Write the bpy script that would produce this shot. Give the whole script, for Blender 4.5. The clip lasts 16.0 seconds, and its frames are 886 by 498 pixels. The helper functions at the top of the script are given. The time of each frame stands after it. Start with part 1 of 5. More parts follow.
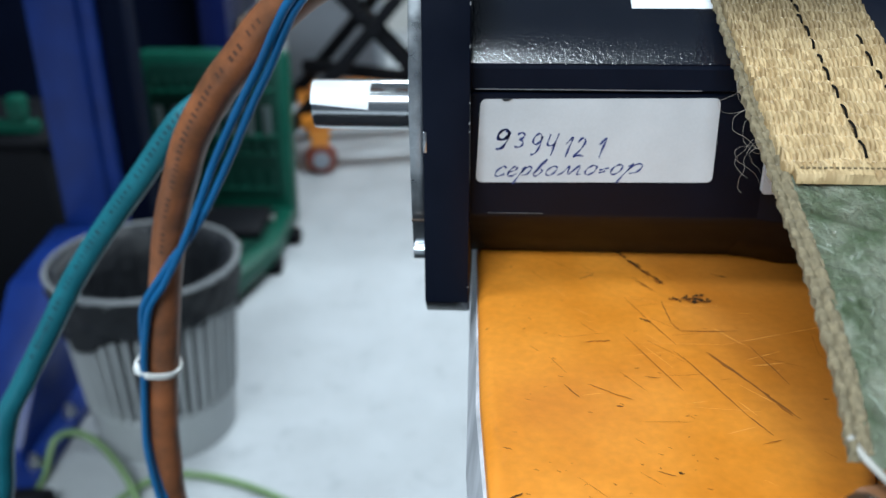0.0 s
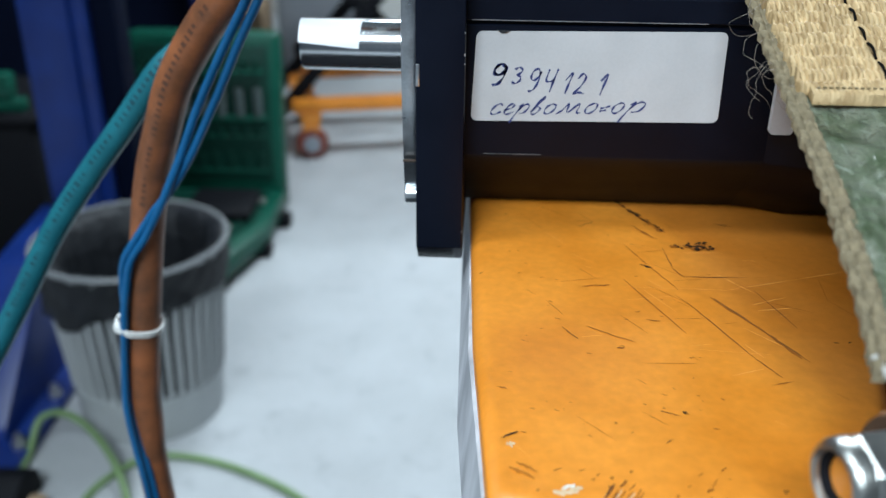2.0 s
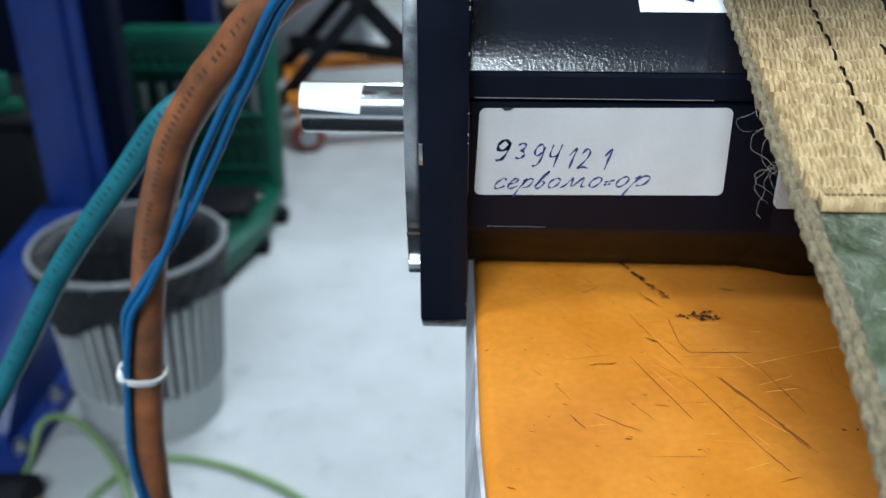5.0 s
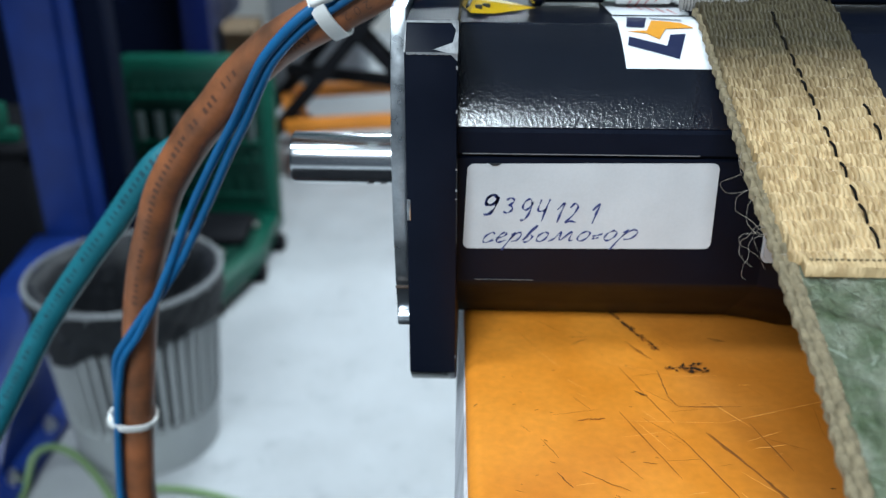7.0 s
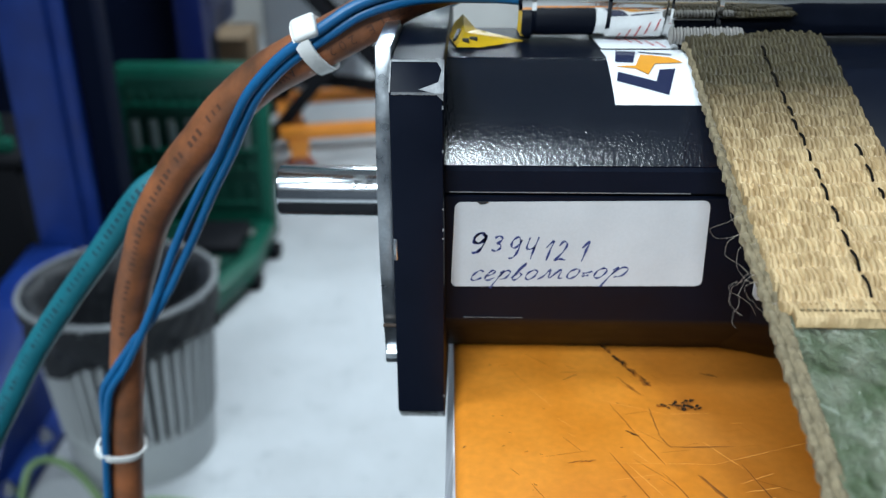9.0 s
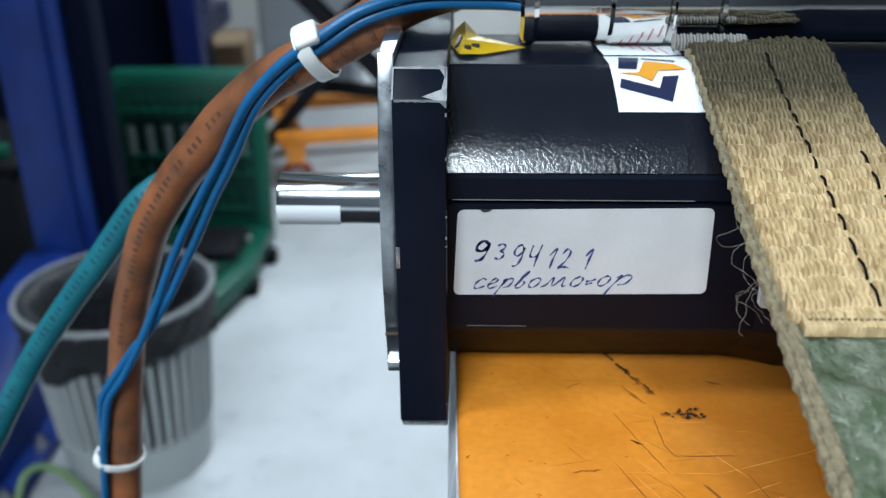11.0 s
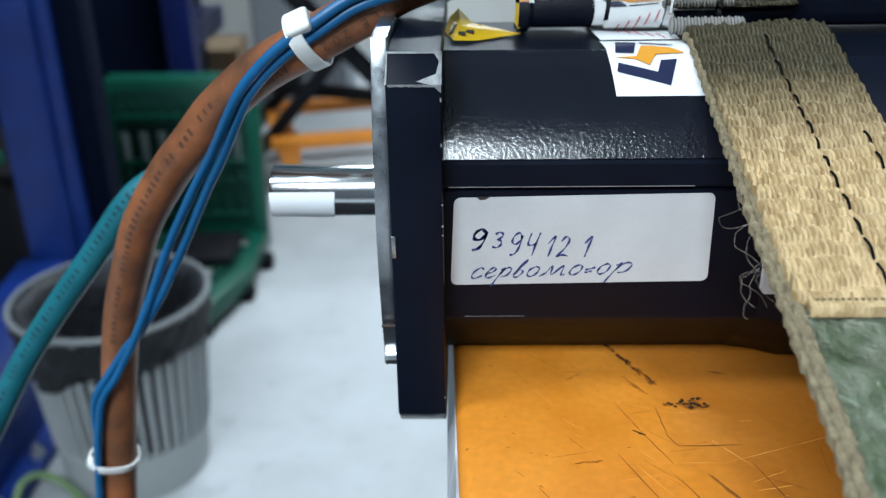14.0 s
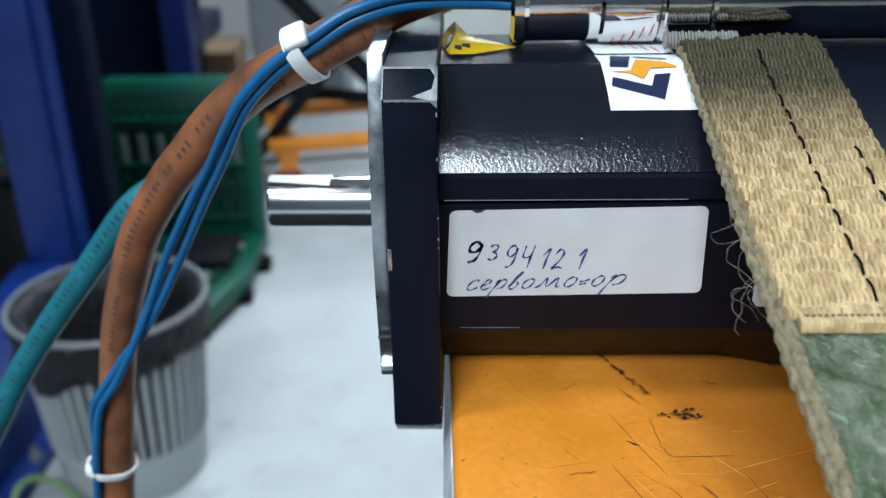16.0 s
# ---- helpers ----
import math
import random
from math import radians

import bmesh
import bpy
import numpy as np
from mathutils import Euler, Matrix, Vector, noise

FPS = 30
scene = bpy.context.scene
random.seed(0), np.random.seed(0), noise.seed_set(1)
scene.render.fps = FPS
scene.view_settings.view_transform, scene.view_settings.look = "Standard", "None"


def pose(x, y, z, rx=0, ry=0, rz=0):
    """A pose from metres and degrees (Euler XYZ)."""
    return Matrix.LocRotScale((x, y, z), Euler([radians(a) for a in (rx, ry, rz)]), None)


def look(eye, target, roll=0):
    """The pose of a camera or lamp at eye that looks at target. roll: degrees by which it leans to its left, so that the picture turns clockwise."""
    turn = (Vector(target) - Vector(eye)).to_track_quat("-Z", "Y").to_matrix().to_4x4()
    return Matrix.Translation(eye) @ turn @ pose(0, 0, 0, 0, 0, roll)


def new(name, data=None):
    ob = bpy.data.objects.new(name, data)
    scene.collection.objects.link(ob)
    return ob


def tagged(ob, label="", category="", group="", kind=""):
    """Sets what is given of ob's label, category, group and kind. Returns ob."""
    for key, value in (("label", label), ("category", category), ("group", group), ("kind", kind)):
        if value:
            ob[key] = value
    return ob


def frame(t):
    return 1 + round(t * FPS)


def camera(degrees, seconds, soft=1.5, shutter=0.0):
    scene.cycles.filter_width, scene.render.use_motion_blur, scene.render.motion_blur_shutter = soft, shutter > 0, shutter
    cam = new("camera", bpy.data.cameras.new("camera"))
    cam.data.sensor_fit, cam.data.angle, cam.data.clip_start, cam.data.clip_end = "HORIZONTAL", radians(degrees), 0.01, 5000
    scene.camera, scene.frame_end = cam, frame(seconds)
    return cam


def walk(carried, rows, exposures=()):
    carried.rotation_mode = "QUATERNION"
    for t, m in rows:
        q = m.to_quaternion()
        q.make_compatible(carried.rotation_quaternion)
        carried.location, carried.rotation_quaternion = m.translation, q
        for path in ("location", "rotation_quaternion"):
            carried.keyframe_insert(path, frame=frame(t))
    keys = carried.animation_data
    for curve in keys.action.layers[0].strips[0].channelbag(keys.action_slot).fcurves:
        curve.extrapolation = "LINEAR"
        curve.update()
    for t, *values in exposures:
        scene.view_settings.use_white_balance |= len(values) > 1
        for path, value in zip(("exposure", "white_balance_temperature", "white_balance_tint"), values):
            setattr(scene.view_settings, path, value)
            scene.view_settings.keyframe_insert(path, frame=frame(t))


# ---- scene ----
cam = camera(52.0, 16.0, soft=1.25)
PATH = [
    (0, (0.013, -0.433, 1.376), (-0.089, 1.373, 0.524), -0.3),
    (0.5, (0.019, -0.422, 1.373), (-0.073, 1.384, 0.519), 0.1),
    (1, (0.014, -0.428, 1.364), (-0.071, 1.379, 0.511), 0.3),
    (1.5, (0.014, -0.43, 1.358), (-0.068, 1.375, 0.501), 0.7),
    (2, (0.012, -0.426, 1.35), (-0.069, 1.373, 0.48), 0.6),
    (2.5, (0.014, -0.431, 1.355), (-0.068, 1.365, 0.478), 0.7),
    (3, (0.009, -0.437, 1.355), (-0.07, 1.357, 0.474), 0.7),
    (3.5, (0.009, -0.441, 1.357), (-0.07, 1.353, 0.477), 0.8),
    (4, (0.008, -0.444, 1.36), (-0.069, 1.349, 0.479), 0.8),
    (4.5, (0.009, -0.422, 1.352), (-0.066, 1.359, 0.445), 0.2),
    (5, (0.008, -0.408, 1.383), (-0.066, 1.375, 0.48), -0.0),
    (7.5, (0.012, -0.403, 1.396), (-0.056, 1.405, 0.544), -0.1),
    (8, (0.01, -0.404, 1.398), (-0.057, 1.404, 0.545), -0.2),
    (8.5, (0.011, -0.393, 1.397), (-0.055, 1.415, 0.545), -0.1),
    (9, (0.015, -0.392, 1.405), (-0.049, 1.417, 0.554), -0.3),
    (11.5, (0.012, -0.387, 1.405), (-0.042, 1.428, 0.566), -0.3),
    (12, (0.017, -0.385, 1.404), (-0.037, 1.43, 0.566), -0.4),
    (12.5, (0.014, -0.389, 1.404), (-0.04, 1.426, 0.566), -0.5),
    (13, (0.012, -0.393, 1.406), (-0.04, 1.424, 0.57), -0.5),
    (13.5, (0.012, -0.389, 1.409), (-0.036, 1.428, 0.576), -0.6),
    (14, (0.012, -0.386, 1.397), (-0.035, 1.432, 0.565), -0.9),
    (14.5, (0.016, -0.388, 1.396), (-0.029, 1.431, 0.565), -0.8),
    (15, (0.017, -0.383, 1.397), (-0.029, 1.436, 0.567), -1.0),
    (15.5, (0.012, -0.388, 1.405), (-0.033, 1.432, 0.577), -0.8),
    (16, (0.013, -0.387, 1.402), (-0.03, 1.433, 0.573), -0.8),
]
walk(cam, [(t, look(eye, target, roll)) for t, eye, target, roll in PATH], [(0, -0.02), (1.5, -0.05), (3.0, -0.06), (4.5, -0.09), (5.2, -0.05), (7.5, 0.0), (16, 0.0)])
cam.data.dof.use_dof = True
cam.data.dof.focus_distance = 0.322
cam.data.dof.aperture_fstop = 10.0

# ---- light: an indoor workshop under rows of unseen ceiling luminaires ----
AX = 1.25          # height of the motor axis
TOP = 1.184        # height of the orange machine casing's top
world = bpy.data.worlds.new("workshop_air")
world.use_nodes = True
world.node_tree.nodes["Background"].inputs[0].default_value = (0.55, 0.75, 1.0, 1)
world.node_tree.nodes["Background"].inputs[1].default_value = 0.035
scene.world = world
# The second lamp is added as side fill for the casing under the strap.
LAMPS = [(-0.58, -1.88, 2.95, 130), (-1.25, -0.50, 2.95, 35), (0.10, 2.30, 2.95, 94), (0.05, 4.8, 2.95, 72)]


def lamp(x, y, z, watts):
    data = bpy.data.lights.new("tube_light", "AREA")
    data.shape, data.size, data.size_y = "RECTANGLE", 1.25, 0.50
    data.energy, data.color = watts, (0.77, 0.91, 1.0)
    ob = new("tube_light", data)
    ob.matrix_world = pose(x, y, z - 0.045)


for row in LAMPS:
    lamp(*row)


# ---- materials ----
def surface(name, colour, rough=0.5, metal=0.0, dark=None, scale=30.0, amount=0.5, fine=400.0, bump=0.1,
            bump_scale=None, depth=0.001, coat=0.0, rough_var=0.12, stretch=(1, 1, 1), specular=0.5, weave=False, soiled=False):
    """A procedural surface: broad stains, fine grain, varied gloss and relief, in metres."""
    m = bpy.data.materials.new(name)
    m.use_nodes = True
    n, link = m.node_tree.nodes, m.node_tree.links.new
    b = n["Principled BSDF"]
    co = n.new("ShaderNodeTexCoord")
    mp = n.new("ShaderNodeMapping")
    mp.inputs["Scale"].default_value = stretch
    link(co.outputs["Object"], mp.inputs["Vector"])
    broad, grain = n.new("ShaderNodeTexNoise"), n.new("ShaderNodeTexNoise")
    for node, s, d in ((broad, scale, 5.0), (grain, fine, 3.0)):
        node.inputs["Scale"].default_value, node.inputs["Detail"].default_value = s, d
        link(mp.outputs["Vector"], node.inputs["Vector"])
    ramp = n.new("ShaderNodeValToRGB")
    ramp.color_ramp.elements[0].position, ramp.color_ramp.elements[1].position = 0.32, 0.68
    d = dark or tuple(c * 0.65 for c in colour)
    ramp.color_ramp.elements[0].color = (*[a + (c - a) * (1 - amount) for a, c in zip(d, colour)], 1)
    ramp.color_ramp.elements[1].color = (*colour, 1)
    link(broad.outputs["Fac"], ramp.inputs["Fac"])
    mix = n.new("ShaderNodeMixRGB")
    mix.blend_type = "MULTIPLY"
    mix.inputs["Fac"].default_value = 0.35 * amount
    link(ramp.outputs["Color"], mix.inputs["Color1"])
    link(grain.outputs["Fac"], mix.inputs["Color2"])
    out = mix.outputs["Color"]
    if weave:
        yarn, tone = n.new("ShaderNodeTexVoronoi"), n.new("ShaderNodeValToRGB")
        lay = n.new("ShaderNodeMapping")
        lay.inputs["Scale"].default_value = (640, 260, 260)
        link(co.outputs["Object"], lay.inputs["Vector"])
        link(lay.outputs["Vector"], yarn.inputs["Vector"])
        yarn.inputs["Scale"].default_value = 1.0
        tone.color_ramp.elements[0].position, tone.color_ramp.elements[1].position = 0.05, 0.95
        tone.color_ramp.elements[0].color, tone.color_ramp.elements[1].color = (0.52, 0.46, 0.37, 1), (1, 1, 1, 1)
        pick = n.new("ShaderNodeSeparateXYZ")
        link(yarn.outputs["Color"], pick.inputs["Vector"])
        link(pick.outputs["X"], tone.inputs["Fac"])
        thread = n.new("ShaderNodeMixRGB")
        thread.blend_type = "MULTIPLY"
        thread.inputs["Fac"].default_value = 0.85
        link(out, thread.inputs["Color1"])
        link(tone.outputs["Color"], thread.inputs["Color2"])
        out = thread.outputs["Color"]
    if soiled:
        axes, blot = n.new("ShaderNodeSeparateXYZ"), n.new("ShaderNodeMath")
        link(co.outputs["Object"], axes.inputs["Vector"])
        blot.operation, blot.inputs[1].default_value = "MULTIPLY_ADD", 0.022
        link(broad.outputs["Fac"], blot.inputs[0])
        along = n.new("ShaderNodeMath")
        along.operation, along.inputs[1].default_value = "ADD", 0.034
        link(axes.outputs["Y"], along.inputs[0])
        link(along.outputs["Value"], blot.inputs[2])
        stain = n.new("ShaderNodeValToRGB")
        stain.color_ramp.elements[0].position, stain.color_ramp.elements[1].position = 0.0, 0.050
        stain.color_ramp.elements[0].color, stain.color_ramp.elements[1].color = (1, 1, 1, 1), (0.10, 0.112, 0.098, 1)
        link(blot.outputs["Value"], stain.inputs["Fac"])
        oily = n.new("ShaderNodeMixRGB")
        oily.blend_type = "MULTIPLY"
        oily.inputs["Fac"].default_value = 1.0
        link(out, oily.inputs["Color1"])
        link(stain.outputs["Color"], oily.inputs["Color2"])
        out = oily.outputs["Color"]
    link(out, b.inputs["Base Color"])
    mr = n.new("ShaderNodeMapRange")
    mr.inputs["To Min"].default_value, mr.inputs["To Max"].default_value = max(0.02, rough - rough_var), min(1.0, rough + rough_var)
    link(broad.outputs["Fac"], mr.inputs["Value"])
    link(mr.outputs["Result"], b.inputs["Roughness"])
    b.inputs["Metallic"].default_value = metal
    b.inputs["Coat Weight"].default_value = coat
    b.inputs["Specular IOR Level"].default_value = specular
    if bump:
        rel = grain
        if bump_scale:
            rel = n.new("ShaderNodeTexNoise")
            rel.inputs["Scale"].default_value, rel.inputs["Detail"].default_value = bump_scale, 4.0
            link(mp.outputs["Vector"], rel.inputs["Vector"])
        bp = n.new("ShaderNodeBump")
        bp.inputs["Strength"].default_value, bp.inputs["Distance"].default_value = bump, depth
        link(rel.outputs["Fac"], bp.inputs["Height"])
        link(bp.outputs["Normal"], b.inputs["Normal"])
    return m


M = {
    "floor": surface("painted_concrete", (0.50, 0.52, 0.54), 0.55, dark=(0.38, 0.395, 0.41), scale=6, amount=0.5, fine=110, bump=0.15, depth=0.002),
    "wall": surface("wall_paint", (0.74, 0.73, 0.70), 0.7, scale=2, fine=60),
    "dark_wall": surface("dark_wall_paint", (0.10, 0.11, 0.13), 0.7, scale=2, fine=60),
    "ceiling": surface("ceiling_paint", (0.55, 0.56, 0.57), 0.8, scale=2, fine=60),
    "black": surface("black_enamel", (0.0050, 0.0075, 0.0145), 0.18, dark=(0.0038, 0.0055, 0.0110), scale=60, fine=700, bump=0.34, bump_scale=680, depth=0.0006, rough_var=0.05, specular=0.85),
    "black_flat": surface("black_enamel_smooth", (0.0040, 0.0062, 0.0140), 0.42, scale=60, fine=700, bump=0.06, bump_scale=900, depth=0.0003, specular=0.12),
    "black_rough": surface("black_cast_face", (0.005, 0.006, 0.010), 0.62, scale=60, fine=700, bump=0.2, bump_scale=700, depth=0.0005, specular=0.22),
    "worn": surface("wear_and_glint", (0.48, 0.49, 0.51), 0.35, metal=0.6, scale=300, amount=0.9, fine=1500),
    "steel": surface("ground_steel", (0.72, 0.74, 0.76), 0.16, metal=1.0, scale=25, amount=0.15, fine=900, bump=0.03, bump_scale=1200, depth=0.0002, rough_var=0.05, stretch=(0.15, 1, 1)),
    "turned": surface("turned_steel", (0.80, 0.84, 0.88), 0.30, metal=1.0, scale=120, amount=0.7, dark=(0.40, 0.43, 0.46), fine=900, bump=0.1, bump_scale=600, depth=0.0003),
    "zinc": surface("zinc_plate", (0.66, 0.67, 0.64), 0.36, metal=1.0, scale=120, amount=0.5, fine=900, bump=0.1),
    "chrome": surface("nickel_plate", (0.78, 0.77, 0.75), 0.07, metal=1.0, scale=120, amount=0.3, fine=900, bump=0.02, rough_var=0.04),
    "paper": surface("white_paper", (0.80, 0.82, 0.85), 0.55, scale=60, amount=0.08, fine=900, bump=0.05),
    "label": surface("label_film", (0.54, 0.555, 0.575), 0.42, scale=45, amount=0.28, fine=900, bump=0.05, depth=0.0004),
    "ink": surface("blue_ink", (0.03, 0.05, 0.20), 0.5, scale=300, amount=0.5, fine=900, bump=0),
    "red_ink": surface("red_ink", (0.55, 0.05, 0.06), 0.5, scale=300, amount=0.3, fine=900, bump=0),
    "navy": surface("navy_print", (0.012, 0.018, 0.06), 0.45, scale=200, amount=0.2, fine=900, bump=0),
    "amber": surface("amber_print", (0.75, 0.32, 0.03), 0.45, scale=200, amount=0.2, fine=900, bump=0),
    "sheath_print": surface("faint_sheath_print", (0.10, 0.040, 0.022), 0.5, scale=200, amount=0.3, fine=900, bump=0),
    "teal_print": surface("faint_teal_print", (0.004, 0.05, 0.07), 0.5, scale=200, amount=0.3, fine=900, bump=0),
    "print": surface("dark_print", (0.02, 0.025, 0.03), 0.5, scale=200, amount=0.3, fine=900, bump=0),
    "orange": surface("orange_enamel", (0.92, 0.328, 0.038), 0.38, dark=(0.70, 0.215, 0.016), scale=22, amount=0.8, fine=260, bump=0.10, bump_scale=45, depth=0.0012, specular=0.5),
    "scuff": surface("scuffed_grey", (0.50, 0.50, 0.50), 0.5, dark=(0.12, 0.12, 0.13), scale=60, amount=0.7, fine=300, stretch=(1, 1, 0.4)),
    "pale_scuff": surface("pale_scuffed_plate", (0.70, 0.71, 0.76), 0.45, dark=(0.24, 0.25, 0.28), scale=110, amount=0.75, fine=300, stretch=(1, 0.5, 0.12)),
    "grime": surface("black_grime", (0.035, 0.018, 0.008), 0.6, scale=300, amount=0.6, fine=900),
    "scratch": surface("shallow_scratch", (0.55, 0.18, 0.018), 0.5, scale=300, amount=0.6, fine=900),
    "gouge": surface("dark_scratch", (0.40, 0.125, 0.016), 0.5, scale=300, amount=0.6, fine=900),
    "deep": surface("deep_dirty_scratch", (0.25, 0.085, 0.018), 0.6, scale=300, amount=0.6, fine=900),
    "chip": surface("bright_bare_metal", (0.86, 0.82, 0.74), 0.4, metal=0.0, scale=300, amount=0.3, fine=900),
    "smear": surface("pale_scuff_line", (0.93, 0.40, 0.08), 0.55, scale=300, amount=0.4, fine=900),
    "bare": surface("bare_chip", (0.80, 0.58, 0.36), 0.4, scale=300, amount=0.5, fine=900),
    "cast": surface("rough_dark_casting", (0.05, 0.03, 0.02), 0.55, scale=90, amount=0.6, fine=600, bump=0.3),
    "rust": surface("brown_primer", (0.25, 0.11, 0.05), 0.5, scale=90, amount=0.6, fine=600, bump=0.2),
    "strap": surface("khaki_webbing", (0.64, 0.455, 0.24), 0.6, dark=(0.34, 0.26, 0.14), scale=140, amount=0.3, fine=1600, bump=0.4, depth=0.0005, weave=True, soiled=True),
    "strap_grey": surface("grey_frayed_webbing", (0.27, 0.215, 0.130), 0.85, dark=(0.10, 0.08, 0.045), scale=420, amount=0.7, fine=1600, bump=0.25, depth=0.0006),
    "ribbed": surface("grey_white_webbing", (0.26, 0.245, 0.23), 0.8, dark=(0.18, 0.17, 0.16), scale=300, amount=0.7, fine=1200, bump=0.3, depth=0.0004),
    "thread": surface("black_thread", (0.006, 0.005, 0.004), 0.95, specular=0.1, scale=300, amount=0.4, fine=900),
    "hem_thread": surface("brown_thread", (0.22, 0.16, 0.08), 0.8, scale=300, amount=0.4, fine=900),
    "dust": surface("pale_dust", (0.33, 0.38, 0.30), 0.6, scale=300, amount=0.4, fine=900, bump=0),
    "fibre": surface("pale_fibre", (0.34, 0.30, 0.26), 0.8, scale=300, amount=0.4, fine=900, bump=0),
    "green_film": surface("dusty_green_film", (0.085, 0.150, 0.055), 0.30, dark=(0.42, 0.46, 0.36), scale=75, amount=1.0, fine=420, bump=1.0, bump_scale=150, depth=0.005, coat=0.5),
    "cable_orange": surface("orange_brown_sheath", (0.36, 0.118, 0.044), 0.45, dark=(0.10, 0.045, 0.024), scale=38, amount=1.0, fine=400, bump=0.1),
    "cable_teal": surface("teal_sheath", (0.008, 0.145, 0.185), 0.42, dark=(0.006, 0.095, 0.125), scale=50, amount=0.6, fine=400, bump=0.1),
    "cable_blue": surface("blue_wire_sheath", (0.004, 0.108, 0.275), 0.4, scale=50, amount=0.5, fine=400, bump=0.08),
    "nylon": surface("white_nylon", (0.78, 0.78, 0.76), 0.4, scale=90, amount=0.15, fine=600, bump=0.05),
    "foil": surface("yellow_warning_film", (0.58, 0.37, 0.015), 0.3, scale=90, amount=0.3, fine=600, bump=0.1),
    "bin": surface("grey_plastic", (0.43, 0.45, 0.46), 0.5, scale=12, amount=0.25, fine=300, bump=0.05),
    "rim": surface("grey_rim_plastic", (0.20, 0.21, 0.22), 0.5, scale=12, amount=0.25, fine=300),
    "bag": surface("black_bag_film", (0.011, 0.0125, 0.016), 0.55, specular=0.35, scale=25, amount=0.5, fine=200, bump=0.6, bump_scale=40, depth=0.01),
    "green": surface("green_moulded_plastic", (0.003, 0.078, 0.050), 0.38, scale=25, amount=0.4, fine=300, bump=0.05, specular=0.25),
    "dark_green": surface("dark_green_plastic", (0.003, 0.038, 0.026), 0.5, scale=25, amount=0.4, fine=300, specular=0.2),
    "rubber": surface("black_rubber", (0.007, 0.0075, 0.010), 0.65, scale=40, amount=0.5, fine=300, specular=0.12),
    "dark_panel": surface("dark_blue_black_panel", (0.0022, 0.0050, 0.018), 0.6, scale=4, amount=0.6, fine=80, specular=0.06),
    "blue": surface("blue_enamel", (0.005, 0.033, 0.215), 0.4, dark=(0.004, 0.015, 0.11), scale=9, amount=0.6, fine=200, bump=0.06),
    "navy_steel": surface("navy_enamel", (0.006, 0.014, 0.10), 0.4, scale=9, amount=0.6, fine=200, bump=0.06, specular=0.3),
    "dull_hook": surface("dull_pale_hook", (0.45, 0.43, 0.39), 0.6, scale=200, amount=0.6, fine=900),
    "dull_steel": surface("dull_tool_steel", (0.10, 0.13, 0.13), 0.5, metal=0.3, scale=60, amount=0.4, fine=300),
    "hose": surface("pale_green_hose", (0.19, 0.30, 0.13), 0.4, scale=20, amount=0.3, fine=300),
    "wheel": surface("red_brown_wheel", (0.23, 0.05, 0.03), 0.5, scale=30, amount=0.5, fine=300),
    "trolley": surface("trolley_orange", (0.80, 0.27, 0.03), 0.4, scale=12, amount=0.4, fine=200),
    "grey_metal": surface("grey_cabinet_paint", (0.28, 0.31, 0.35), 0.45, scale=6, amount=0.3, fine=120),
    "card": surface("brown_cardboard", (0.34, 0.24, 0.15), 0.8, scale=12, amount=0.4, fine=200),
}

def speckled(m):
    """Dark specks and pale rubbed spots over a painted floor."""
    n, link = m.node_tree.nodes, m.node_tree.links.new
    b = n["Principled BSDF"]
    base = b.inputs["Base Color"].links[0].from_socket
    co = n.new("ShaderNodeTexCoord")
    for scale, lo, hi, tone in ((62.0, 0.64, 0.74, (0.58, 0.59, 0.60, 1)), (11.0, 0.60, 0.75, (0.80, 0.80, 0.81, 1)), (140.0, 0.66, 0.74, (0.42, 0.42, 0.43, 1))):
        spot, ramp, mix = n.new("ShaderNodeTexNoise"), n.new("ShaderNodeValToRGB"), n.new("ShaderNodeMixRGB")
        spot.inputs["Scale"].default_value, spot.inputs["Detail"].default_value = scale, 4.0
        link(co.outputs["Object"], spot.inputs["Vector"])
        ramp.color_ramp.elements[0].position, ramp.color_ramp.elements[1].position = lo, hi
        ramp.color_ramp.elements[0].color, ramp.color_ramp.elements[1].color = (1, 1, 1, 1), tone
        link(spot.outputs["Fac"], ramp.inputs["Fac"])
        mix.blend_type = "MULTIPLY"
        mix.inputs["Fac"].default_value = 1.0
        link(base, mix.inputs["Color1"])
        link(ramp.outputs["Color"], mix.inputs["Color2"])
        base = mix.outputs["Color"]
    link(base, b.inputs["Base Color"])


speckled(M["floor"])


